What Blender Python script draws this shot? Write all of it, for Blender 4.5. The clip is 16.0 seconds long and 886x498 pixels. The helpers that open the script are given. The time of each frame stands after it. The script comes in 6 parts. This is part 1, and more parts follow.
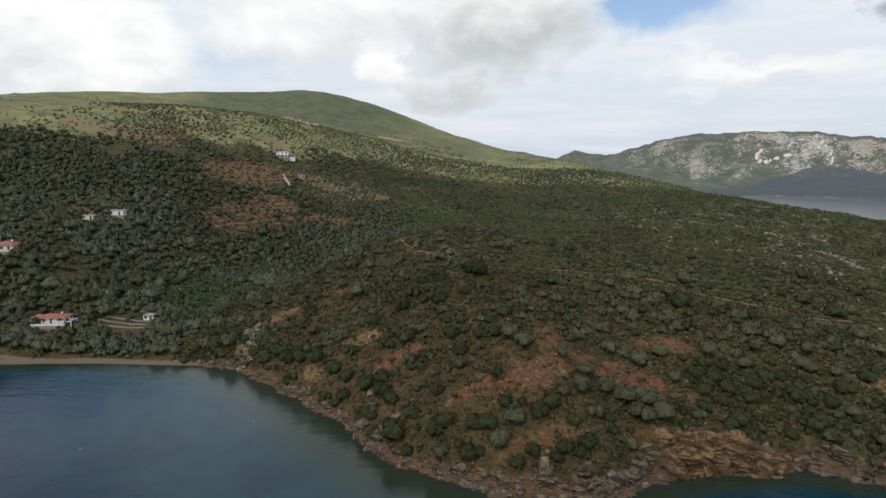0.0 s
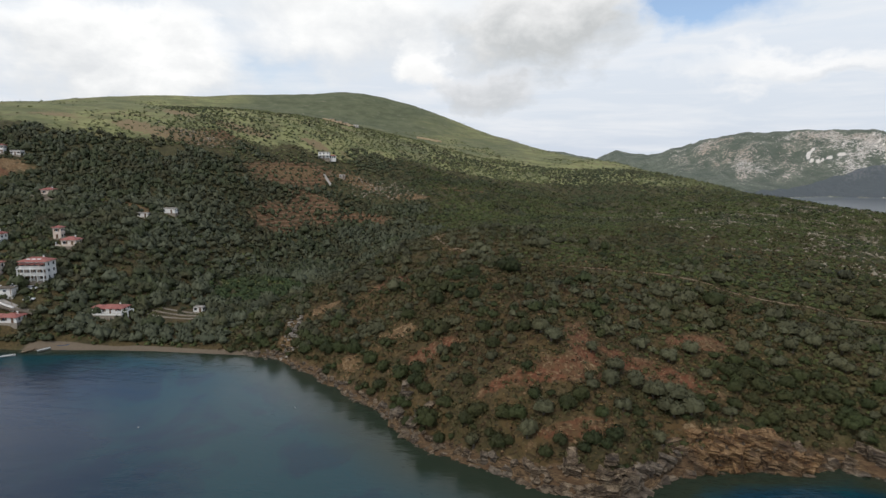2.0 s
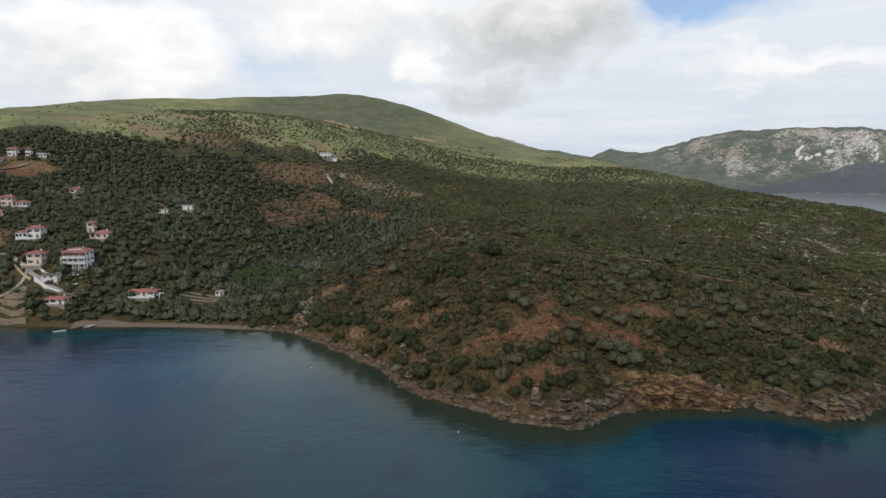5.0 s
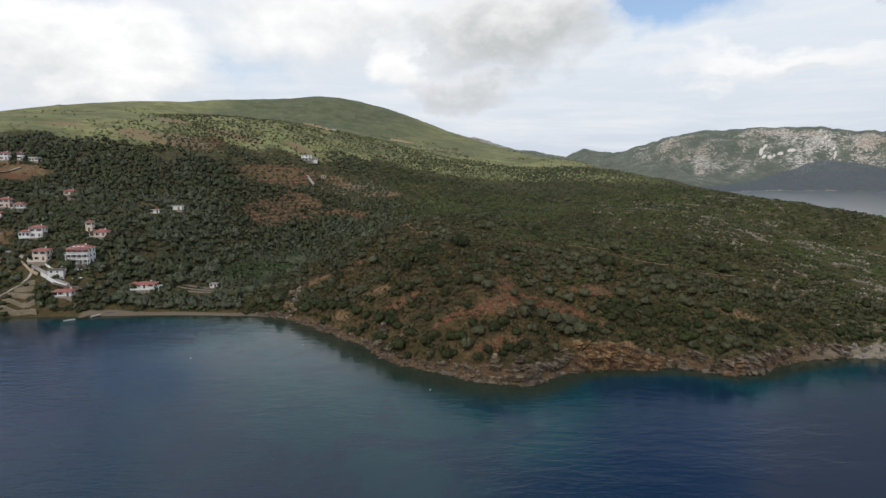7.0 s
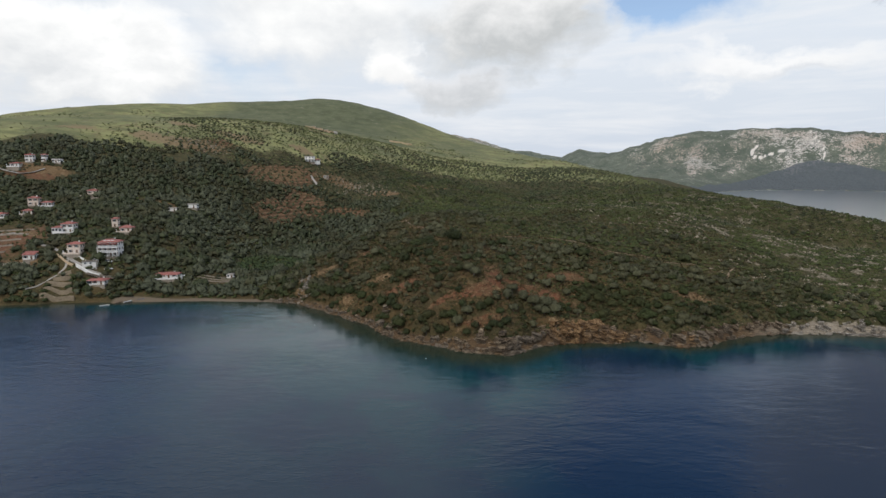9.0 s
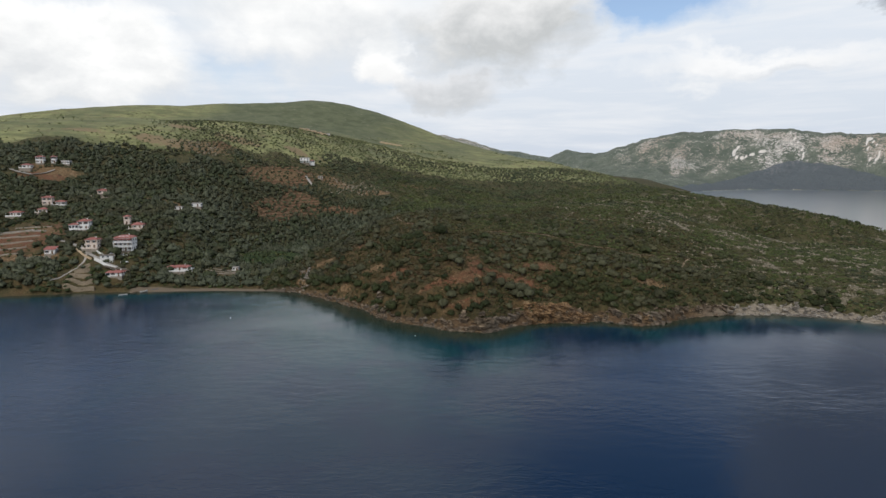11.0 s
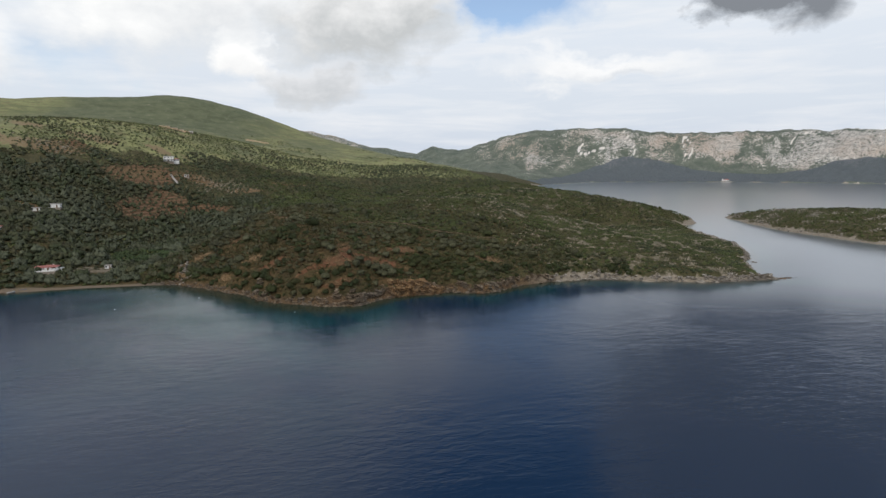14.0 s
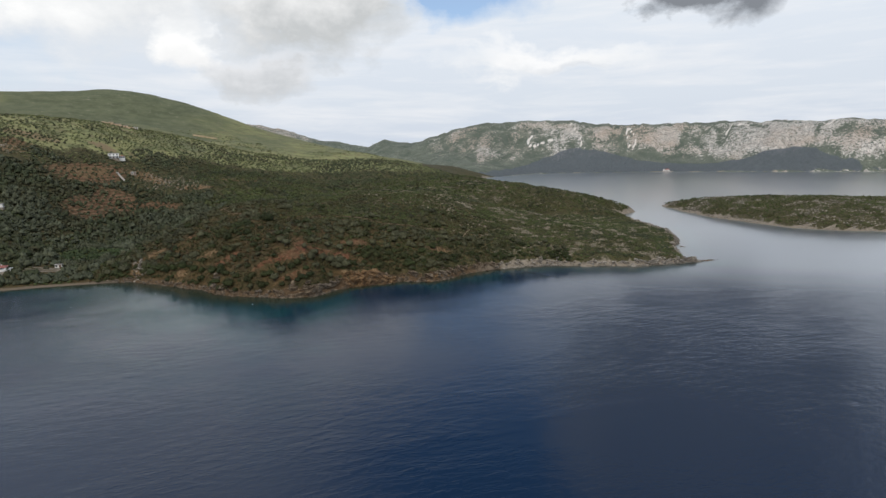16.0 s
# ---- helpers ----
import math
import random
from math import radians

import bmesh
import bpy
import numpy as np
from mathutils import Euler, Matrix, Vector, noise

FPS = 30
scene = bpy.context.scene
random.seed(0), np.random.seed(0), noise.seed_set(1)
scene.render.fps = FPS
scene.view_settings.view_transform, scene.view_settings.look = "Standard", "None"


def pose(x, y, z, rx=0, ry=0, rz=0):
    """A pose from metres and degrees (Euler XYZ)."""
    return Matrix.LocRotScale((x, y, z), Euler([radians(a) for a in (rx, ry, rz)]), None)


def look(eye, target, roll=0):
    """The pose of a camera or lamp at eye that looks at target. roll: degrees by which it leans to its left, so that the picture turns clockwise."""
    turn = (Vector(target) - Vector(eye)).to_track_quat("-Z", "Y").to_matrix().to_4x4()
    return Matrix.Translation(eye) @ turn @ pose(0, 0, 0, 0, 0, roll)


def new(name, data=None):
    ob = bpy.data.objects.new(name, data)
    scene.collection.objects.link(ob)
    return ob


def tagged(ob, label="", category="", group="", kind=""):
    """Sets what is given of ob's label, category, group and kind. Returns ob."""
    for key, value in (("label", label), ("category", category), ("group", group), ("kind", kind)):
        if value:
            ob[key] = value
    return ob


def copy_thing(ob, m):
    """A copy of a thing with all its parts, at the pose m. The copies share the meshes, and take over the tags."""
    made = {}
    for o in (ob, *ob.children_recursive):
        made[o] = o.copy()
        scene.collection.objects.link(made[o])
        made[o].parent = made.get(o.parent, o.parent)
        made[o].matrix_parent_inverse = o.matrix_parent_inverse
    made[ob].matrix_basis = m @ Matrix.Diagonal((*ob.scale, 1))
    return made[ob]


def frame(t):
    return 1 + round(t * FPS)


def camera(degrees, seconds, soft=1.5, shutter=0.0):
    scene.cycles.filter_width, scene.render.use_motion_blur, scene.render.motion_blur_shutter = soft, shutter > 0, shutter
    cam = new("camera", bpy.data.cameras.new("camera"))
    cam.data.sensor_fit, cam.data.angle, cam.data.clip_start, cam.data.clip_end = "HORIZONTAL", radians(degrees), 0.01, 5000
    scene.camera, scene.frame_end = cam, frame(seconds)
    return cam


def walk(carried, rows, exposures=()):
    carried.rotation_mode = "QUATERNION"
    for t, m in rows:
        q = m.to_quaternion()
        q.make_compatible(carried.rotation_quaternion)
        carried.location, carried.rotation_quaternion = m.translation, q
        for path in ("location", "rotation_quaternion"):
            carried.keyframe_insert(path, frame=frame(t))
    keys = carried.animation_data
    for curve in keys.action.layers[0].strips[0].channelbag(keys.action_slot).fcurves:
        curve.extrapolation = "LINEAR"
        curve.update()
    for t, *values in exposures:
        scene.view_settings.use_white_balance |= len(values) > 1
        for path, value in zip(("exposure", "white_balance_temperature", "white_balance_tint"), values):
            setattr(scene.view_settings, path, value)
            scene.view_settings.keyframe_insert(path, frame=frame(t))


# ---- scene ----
# ---------------------------------------------------------------- camera
cam = camera(76.9, 16.0)
# seconds, eye, yaw to the left, pitch up, lean to the left
PATH = [
    (0, (0.49, 0.11, 69.99), 0.20, -8.59, 0.75),
    (0.1, (0.58, 0.13, 69.98), 1.27, -8.61, 0.74),
    (0.2, (0.67, 0.15, 69.97), 2.16, -8.62, 0.74),
    (0.3, (0.76, 0.16, 69.96), 2.69, -8.64, 0.73),
    (0.4, (0.86, 0.18, 69.95), 2.92, -8.65, 0.73),
    (0.5, (0.95, 0.20, 69.94), 3.12, -8.66, 0.72),
    (1, (1.22, -0.54, 69.84), 3.58, -8.59, 0.71),
    (1.5, (1.48, -2.40, 69.74), 3.84, -8.57, 0.68),
    (2, (1.90, -5.31, 69.67), 4.15, -8.59, 0.63),
    (2.5, (2.38, -8.98, 69.55), 4.32, -8.60, 0.58),
    (3, (2.94, -13.41, 69.43), 4.54, -8.60, 0.55),
    (3.5, (3.59, -18.64, 69.45), 4.65, -8.64, 0.50),
    (6, (8.92, -51.38, 69.94), 2.67, -8.65, 0.07),
    (6.5, (9.84, -58.74, 70.07), 1.95, -8.63, -0.01),
    (7, (10.65, -66.50, 70.23), 1.75, -8.62, -0.07),
    (7.5, (11.33, -74.17, 70.41), 1.70, -8.60, -0.06),
    (8, (12.01, -82.02, 70.64), 1.58, -8.59, -0.02),
    (8.5, (12.62, -89.96, 70.90), 1.50, -8.61, -0.09),
    (9, (13.22, -98.03, 71.18), 1.53, -8.61, -0.08),
    (11.5, (15.88, -137.50, 72.50), -0.41, -8.62, -0.11),
    (12, (16.01, -145.54, 72.63), -2.42, -8.62, -0.09),
    (12.5, (16.01, -153.58, 72.76), -2.80, -8.61, -0.12),
    (13, (15.88, -161.80, 73.02), -5.26, -8.64, -0.14),
    (13.5, (15.53, -169.86, 73.45), -9.40, -8.73, -0.20),
    (14, (14.90, -177.19, 74.02), -12.58, -9.07, -0.37),
    (14.5, (14.29, -183.35, 74.67), -14.39, -9.20, -0.51),
    (15, (13.76, -188.28, 75.23), -15.42, -9.41, -0.65),
    (15.5, (13.32, -192.18, 75.67), -16.50, -9.63, -0.77),
    (16, (12.96, -195.55, 76.00), -17.26, -9.88, -0.92),
]
walk(cam, [(t, pose(*eye, 90 + up, 0, yaw) @ pose(0, 0, 0, 0, 0, lean)) for t, eye, yaw, up, lean in PATH])

# ---------------------------------------------------------------- light
SUN_AZ, SUN_EL = 205.0, 52.0     # compass from +y clockwise, height above the horizon


def link(nt, a, b):
    nt.links.new(a, b)


def math_node(nt, op, a, b=None, clamp=False):
    n = nt.nodes.new("ShaderNodeMath")
    n.operation, n.use_clamp = op, clamp
    for k, v in ((0, a), (1, b)):
        if v is None:
            continue
        if isinstance(v, (int, float)):
            n.inputs[k].default_value = v
        else:
            nt.links.new(v, n.inputs[k])
    return n.outputs[0]


def mix_col(nt, fac, a, b, blend="MIX"):
    n = nt.nodes.new("ShaderNodeMix")
    n.data_type, n.blend_type = "RGBA", blend
    for k, v in ((0, fac), (6, a), (7, b)):
        if isinstance(v, (int, float)):
            n.inputs[k].default_value = v
        elif isinstance(v, tuple):
            n.inputs[k].default_value = (*v, 1) if len(v) == 3 else v
        else:
            nt.links.new(v, n.inputs[k])
    return n.outputs[2]


def ramp(nt, fac, *stops):
    n = nt.nodes.new("ShaderNodeValToRGB")
    e = n.color_ramp.elements
    while len(e) < len(stops):
        e.new(0.5)
    for s, (pos, col) in zip(e, stops):
        s.position = pos
        s.color = (col, col, col, 1) if isinstance(col, (int, float)) else (*col, 1)
    nt.links.new(fac, n.inputs[0])
    return n.outputs[0]


def noise_node(nt, vec, scale, detail=4.0, rough=0.55, distort=0.0):
    n = nt.nodes.new("ShaderNodeTexNoise")
    n.inputs["Scale"].default_value, n.inputs["Detail"].default_value = scale, detail
    n.inputs["Roughness"].default_value, n.inputs["Distortion"].default_value = rough, distort
    if vec is not None:
        nt.links.new(vec, n.inputs["Vector"])
    return n.outputs[0]


def stretched(nt, vec, sx, sy, sz, turn=0.0, shift=(0, 0, 0)):
    n = nt.nodes.new("ShaderNodeMapping")
    n.inputs["Scale"].default_value = (sx, sy, sz)
    n.inputs["Rotation"].default_value = (0, 0, radians(turn))
    n.inputs["Location"].default_value = shift
    nt.links.new(vec, n.inputs["Vector"])
    return n.outputs[0]


# banks of cloud and gaps: compass and height of the middle, half widths (degrees), share, sharpness, dark and light side (None: open blue)
CLOUDS = [
    (20, 15.4, 9.5, 4.6, 0.85, 0.6, None, None),
    (-21, 8.8, 8.0, 3.0, 0.32, 0.8, None, None),
    (27, 35.5, 27.0, 17.0, 1.0, 0.40, None, None),
    (-16, 34.0, 26.0, 13.0, 0.9, 0.5, (0.74, 0.76, 0.78), (0.98, 0.98, 0.98)),
    (-34, 9.2, 12.0, 4.8, 1.00, 0.40, (0.78, 0.80, 0.82), (1.06, 1.06, 1.05)),
    (-12, 13.6, 16.0, 6.0, 0.92, 0.60, (0.78, 0.80, 0.82), (1.03, 1.03, 1.02)),
    (6.0, 14.2, 11.0, 6.2, 1.00, 0.42, (0.58, 0.60, 0.61), (0.96, 0.96, 0.96)),
    (-34, 19.2, 10.0, 3.0, 0.95, 0.35, None, None),
    (-5.5, 9.4, 4.0, 2.6, 0.95, 0.50, (0.92, 0.92, 0.92), (1.04, 1.04, 1.03)),
    (0.0, 7.6, 5.5, 2.6, 0.90, 0.60, (0.58, 0.60, 0.62), (0.80, 0.81, 0.83)),
    (43.0, 25.0, 15.5, 14.4, 1.00, 0.12, (0.24, 0.26, 0.29), (0.46, 0.48, 0.51)),
    (28, 8.3, 12.0, 1.9, 0.85, 0.6, (0.90, 0.91, 0.92), (1.0, 1.0, 1.0)),
    (-40, 16.2, 7.0, 2.8, 0.85, 0.5, None, None),
    (-37.5, 15.6, 2.4, 1.1, 0.85, 0.6, (0.92, 0.92, 0.93), (1.02, 1.02, 1.02)),
    (30, 7.6, 5.0, 0.8, 0.55, 0.7, (0.66, 0.70, 0.76), (0.78, 0.81, 0.85)),
]


def build_sky():
    world = bpy.data.worlds.new("sky")
    scene.world = world
    world.use_nodes = True
    nt = world.node_tree
    nt.nodes.clear()
    out = nt.nodes.new("ShaderNodeOutputWorld")
    bg = nt.nodes.new("ShaderNodeBackground")
    sky = nt.nodes.new("ShaderNodeTexSky")
    sky.sky_type, sky.sun_disc = "NISHITA", False
    sky.sun_elevation, sky.sun_rotation = radians(SUN_EL), radians(SUN_AZ)
    blue = mix_col(nt, 1.0, sky.outputs[0], (0.128, 0.138, 0.148), "MULTIPLY")
    way = nt.nodes.new("ShaderNodeTexCoord").outputs["Generated"]
    sep = nt.nodes.new("ShaderNodeSeparateXYZ")
    link(nt, way, sep.inputs[0])
    x, y, z = sep.outputs
    deg = 180 / math.pi
    az = math_node(nt, "MULTIPLY", math_node(nt, "ARCTAN2", x, y), deg)
    el = math_node(nt, "MULTIPLY", math_node(nt, "ARCSINE", z), deg)
    puffs = noise_node(nt, stretched(nt, way, 1, 1, 1.5, 0, (0.3, 0.1, 0.2)), 6.5, 8.0, 0.58, 0.2)
    other = noise_node(nt, stretched(nt, way, 1, 1, 1.5, 0, (4.1, 2.7, 1.3)), 8.5, 8.0, 0.58, 0.2)
    fine = noise_node(nt, stretched(nt, way, 1, 1, 1.6, 0, (7.3, 1.9, 3.3)), 17.0, 6.0, 0.6, 0.15)
    bars = noise_node(nt, stretched(nt, way, 1, 1, 8.0), 4.5, 6.0, 0.58, 0.3)
    soft = noise_node(nt, stretched(nt, way, 1, 1, 1.7), 2.6, 5.0, 0.52, 0.2)

    def shifted(v, noise_out, amount):
        return math_node(nt, "ADD", v, math_node(nt, "MULTIPLY", math_node(nt, "SUBTRACT", noise_out, 0.5), amount))

    waz, wel = shifted(shifted(az, puffs, 15.0), fine, 5.0), shifted(shifted(el, other, 8.0), fine, 2.5)
    # the thin veil: pale at the horizon, whiter above, open towards the zenith
    veil = ramp(nt, math_node(nt, "MULTIPLY", el, 1 / 40.0), (0.0, (0.62, 0.68, 0.78)), (0.12, (0.70, 0.76, 0.84)), (0.28, (0.75, 0.81, 0.89)), (0.45, (0.73, 0.80, 0.88)))
    veil = mix_col(nt, ramp(nt, bars, (0.47, 0.0), (0.70, 0.5)), veil, (0.93, 0.93, 0.94))
    high = ramp(nt, math_node(nt, "MULTIPLY", el, 1 / 60.0), (0.24, 0.0), (0.50, 1.0))
    cover = math_node(nt, "SUBTRACT", math_node(nt, "ADD", math_node(nt, "MULTIPLY", soft, 0.5), math_node(nt, "MULTIPLY", puffs, 0.5)), math_node(nt, "MULTIPLY", high, 0.06))
    deck = ramp(nt, cover, (0.36, 0.0), (0.54, 1.0))
    cloud = ramp(nt, other, (0.32, (0.50, 0.52, 0.55)), (0.52, (0.80, 0.81, 0.83)), (0.66, (0.97, 0.97, 0.97)))
    col = mix_col(nt, high, veil, mix_col(nt, deck, blue, cloud))
    for a, e, wa, we, share, sharp, dark, light in CLOUDS:
        u = math_node(nt, "MULTIPLY", math_node(nt, "SUBTRACT", waz, a), 1 / wa)
        v = math_node(nt, "MULTIPLY", math_node(nt, "SUBTRACT", wel, e), 1 / we)
        r = math_node(nt, "SQRT", math_node(nt, "ADD", math_node(nt, "MULTIPLY", u, u), math_node(nt, "MULTIPLY", v, v)))
        mask = math_node(nt, "MULTIPLY", math_node(nt, "SUBTRACT", 1.0, r), 1 / sharp, clamp=True)
        mask = math_node(nt, "MULTIPLY", mask, share)
        if dark is None:
            col = mix_col(nt, mask, col, blue)
        else:
            # lit above, greyer towards the base
            f = math_node(nt, "ADD", math_node(nt, "MULTIPLY", v, 0.36), math_node(nt, "ADD", math_node(nt, "MULTIPLY", soft, 0.55), math_node(nt, "ADD", math_node(nt, "MULTIPLY", other, 0.55), math_node(nt, "MULTIPLY", fine, 0.2))))
            col = mix_col(nt, mask, col, ramp(nt, f, (0.42, dark), (0.82, light)))
    link(nt, col, bg.inputs[0])
    bg.inputs[1].default_value = 1.0
    link(nt, bg.outputs[0], out.inputs[0])


build_sky()
sun = new("sun", bpy.data.lights.new("sun", "SUN"))
sun.data.energy, sun.data.angle, sun.data.color = 1.7, radians(16), (1.0, 0.95, 0.87)
a, e = radians(SUN_AZ), radians(SUN_EL)
sun.matrix_world = look((math.sin(a) * math.cos(e) * 900, math.cos(a) * math.cos(e) * 900, math.sin(e) * 900), (0, 0, 0))
scene.view_settings.exposure = 0.0

# ---------------------------------------------------------------- lie of the land
# coast of the bay and headland, then the far shore, in metres
COAST_NEAR = [(-2600, 420), (-1500, 300), (-900, 210), (-520, 150), (-330, 158), (-218, 171), (-187, 177), (-152, 183), (-120, 185),
              (-84, 184), (-70, 180), (-56, 167), (-42, 153), (-25, 135), (-10, 119), (4, 111), (18, 105), (36, 104), (50, 114),
              (68, 119), (86, 120), (100, 113), (112, 115), (128, 125), (147, 130), (172, 131), (192, 129), (215, 119), (240, 108),
              (268, 105), (291, 107), (286, 116), (309, 152), (338, 183), (374, 240), (392, 310), (404, 362), (443, 384), (430, 402)]
COAST_FAR = [(380, 455), (340, 580), (390, 900), (540, 1240), (644, 1342), (860, 1470), (1000, 1440), (1200, 1370), (1400, 1240),
             (1600, 1050), (1850, 880), (2700, 560), (2900, 4600), (-2800, 4600)]
COAST = COAST_NEAR + COAST_FAR
ISLET = [(520, 438), (490, 350), (479, 300), (481, 250), (484, 207), (504, 177), (545, 150), (640, 120), (760, 130), (800, 220),
         (720, 330), (600, 410)]
# hills: centre, half widths (hundreds of metres), turn (tens of degrees), height (tens of metres)
HILLS = [
    (-2.29, 12.76, 1.96, 2.17, 2.06, 13.14),
    (-6.11, 10.8, 2.75, 3.12, 0.19, 12.2),
    (-10.21, 9.76, 4.9, 4, 0.72, 8.49),
    (1.69, 11.23, 2.72, 3.99, -3.71, 6.63),
    (3.26, 5.69, 2.79, 1.05, -5.54, 4.11),
    (1.56, 2.38, 1.12, 1.82, -3.84, 4.42),
    (-0.47, 1.55, 0.49, 1.15, -0.03, 3.13),
    (-1.98, 6.49, 1.58, 1.51, 0.03, 5.6),
    (-4.16, 4.5, 1.74, 1.37, 0.03, 7.33),
    (3.64, 2.78, 0.93, 0.5, -2.2, -10.44),
    (-1.06, 3.26, 0.5, 1.37, 0.11, -3.74),
    (-1.89, 1.78, 0.5, 1.11, -0.07, 2.98),
    (2.05, 1.95, 0.42, 0.40, 0, -1.15),
    (-0.16, 2.58, 0.32, 0.40, 0, 0.75),
]
FAR_HILLS = [
    (-1.22, 28.84, 4.16, 2.46, 1.15, 22.99),
    (2.47, 25.81, 3.1, 1.15, 1.06, 7.91),
    (4.99, 23.02, 0.79, 1.42, -0.72, 7.94),
    (8.37, 21.55, 2.22, 2.13, -0.3, 14.68),
    (11.99, 19.12, 2.34, 2.05, -2.85, 15.15),
    (15.78, 16.96, 2.19, 1.51, -2.15, 11.59),
    (18.12, 13.78, 2.03, 3.26, -2.07, 12.62),
    (20.93, 10.35, 2.34, 2.55, -5.33, 14.28),
    (6.98, 16.5, 1.93, 1.51, 0, 2.89),
]


def signed_distance(x, y, poly):
    """Metres inside (+) or outside (-) a closed outline."""
    best, inside = np.full(x.shape, 1e18), np.zeros(x.shape, bool)
    for (ax, ay), (bx, by) in zip(poly, poly[1:] + poly[:1]):
        dx, dy = bx - ax, by - ay
        s = np.clip(((x - ax) * dx + (y - ay) * dy) / (dx * dx + dy * dy), 0, 1)
        best = np.minimum(best, (x - ax - s * dx) ** 2 + (y - ay - s * dy) ** 2)
        if dy:
            inside ^= ((ay > y) != (by > y)) & (x < ax + (y - ay) * dx / dy)
    return np.where(inside, 1, -1) * np.sqrt(best)


def hills(x, y, some):
    z = np.zeros(x.shape)
    for x0, y0, wx, wy, turn, h in some:
        c, s = math.cos(radians(turn * 10)), math.sin(radians(turn * 10))
        u = ((x - x0 * 100) * c + (y - y0 * 100) * s) / (wx * 100)
        v = (-(x - x0 * 100) * s + (y - y0 * 100) * c) / (wy * 100)
        z += h * 10 * np.exp(-0.5 * (u * u + v * v))
    return z


def lattice(ix, iy, seed):
    n = (ix * 374761393 + iy * 668265263 + seed * 2147483647) & 0x7FFFFFFF
    n = ((n ^ (n >> 13)) * 1274126177) & 0x7FFFFFFF
    return ((n ^ (n >> 16)) & 0xFFFF) / 65535.0


def rough2(x, y, size, seed=0):
    """Smooth value noise, -1 to 1, with features of that size in metres."""
    u, v = np.asarray(x) / size, np.asarray(y) / size
    iu, iv = np.floor(u).astype(np.int64), np.floor(v).astype(np.int64)
    fu, fv = u - iu, v - iv
    fu, fv = fu * fu * (3 - 2 * fu), fv * fv * (3 - 2 * fv)
    a = lattice(iu, iv, seed) * (1 - fu) + lattice(iu + 1, iv, seed) * fu
    b = lattice(iu, iv + 1, seed) * (1 - fu) + lattice(iu + 1, iv + 1, seed) * fu
    return (a * (1 - fv) + b * fv) * 2 - 1


def fractal(x, y, size, seed=0, octaves=4):
    return sum(rough2(x, y, size / 2 ** k, seed + 17 * k) * 0.5 ** k for k in range(octaves))


def step01(a, b, x):
    t = np.clip((x - a) / (b - a), 0, 1)
    return t * t * (3 - 2 * t)


def beachy(x, y):
    """1 on the sandy beach of the cove, 0 on the rocky shores."""
    return step01(-176, -160, x) * (1 - step01(-84, -74, x)) * step01(150, 165, y) * (1 - step01(230, 260, y))


def near_land(x, y):
    """Height of the headland, the cove and the main hill; and the distance from their shore."""
    d = signed_distance(x, y, COAST)
    rocky = 1 - beachy(x, y)
    d = d + rocky * np.where(np.abs(d) < 60, fractal(x, y, 15, 3, 4) * 2.0 - 3.2 + 1.4 * step01(140, 185, x), 0) - (1 - rocky) * 1.0
    inland = np.maximum(d, 0)
    z = (1 - np.exp(-inland / 55)) * hills(x, y, HILLS)
    z += step01(20, 120, inland) * (fractal(x, y, 90, 5, 4) * 2.2) + step01(4, 20, inland) * fractal(x, y, 14, 9, 3) * 0.55
    cliff = (2.7 + 1.5 * rough2(x, y, 23, 4) + 2.2 * np.exp(-((x - 62) / 16) ** 2)) * rocky * step01(0, 1.3, d) * (1 - 0.55 * step01(30, 110, d)) * (1 - 0.55 * step01(120, 170, x)) * np.where(x > -90, 1, 0.6) * (0.5 + 0.5 * step01(-10, 14, x))
    cliff += rocky * step01(0.5, 6, d) * (1 - step01(40, 110, d)) * 1.6
    z += np.where(y < 460, cliff, 0)
    crag = np.abs(fractal(x, y, 6.5, 71, 3)) * 2.2 - 0.7
    z += rocky * crag * step01(0.3, 2.5, d) * (1 - step01(4.5, 9, d)) * (y < 460)
    z = np.maximum(z, np.minimum(inland * 0.06, 4.0))
    under = np.where(rocky > 0.5, np.maximum(d * 0.22, -14), np.maximum(d * 0.10, -14))
    return np.where(d > 0, z + 0.03, under), d


def islet_land(x, y):
    d = signed_distance(x, y, ISLET) + fractal(x, y, 17, 8, 3) * 2.0
    z = 21 * (1 - np.exp(-np.maximum(d, 0) / 50)) + 1.2 * step01(0, 5, d) + step01(10, 50, d) * fractal(x, y, 45, 2, 3) * 1.3
    return np.where(d > 0, z, np.maximum(d * 0.2, -14)), d


def far_land(x, y, d):
    lift = 1 - np.exp(-np.maximum(d, 0) / 90)
    z = lift * hills(x, y, FAR_HILLS)
    return z


def region(x, y):
    """1 over the far mountains, 0 on this side of the bay."""
    r, az = np.hypot(x, y), np.degrees(np.arctan2(x, y))
    return r, step01(-9, -6, az) * (1 - step01(66, 70, az))


def ground_height(x, y):
    z, d = near_land(x, y)
    zi, di = islet_land(x, y)
    r, far = region(x, y)
    z = z + np.where(r > 1100, far_land(x, y, d), 0)
    z = z - np.where(d > -60, 55, 0) * far * step01(1500, 1620, r)
    return np.maximum(z, zi), np.maximum(d, di)


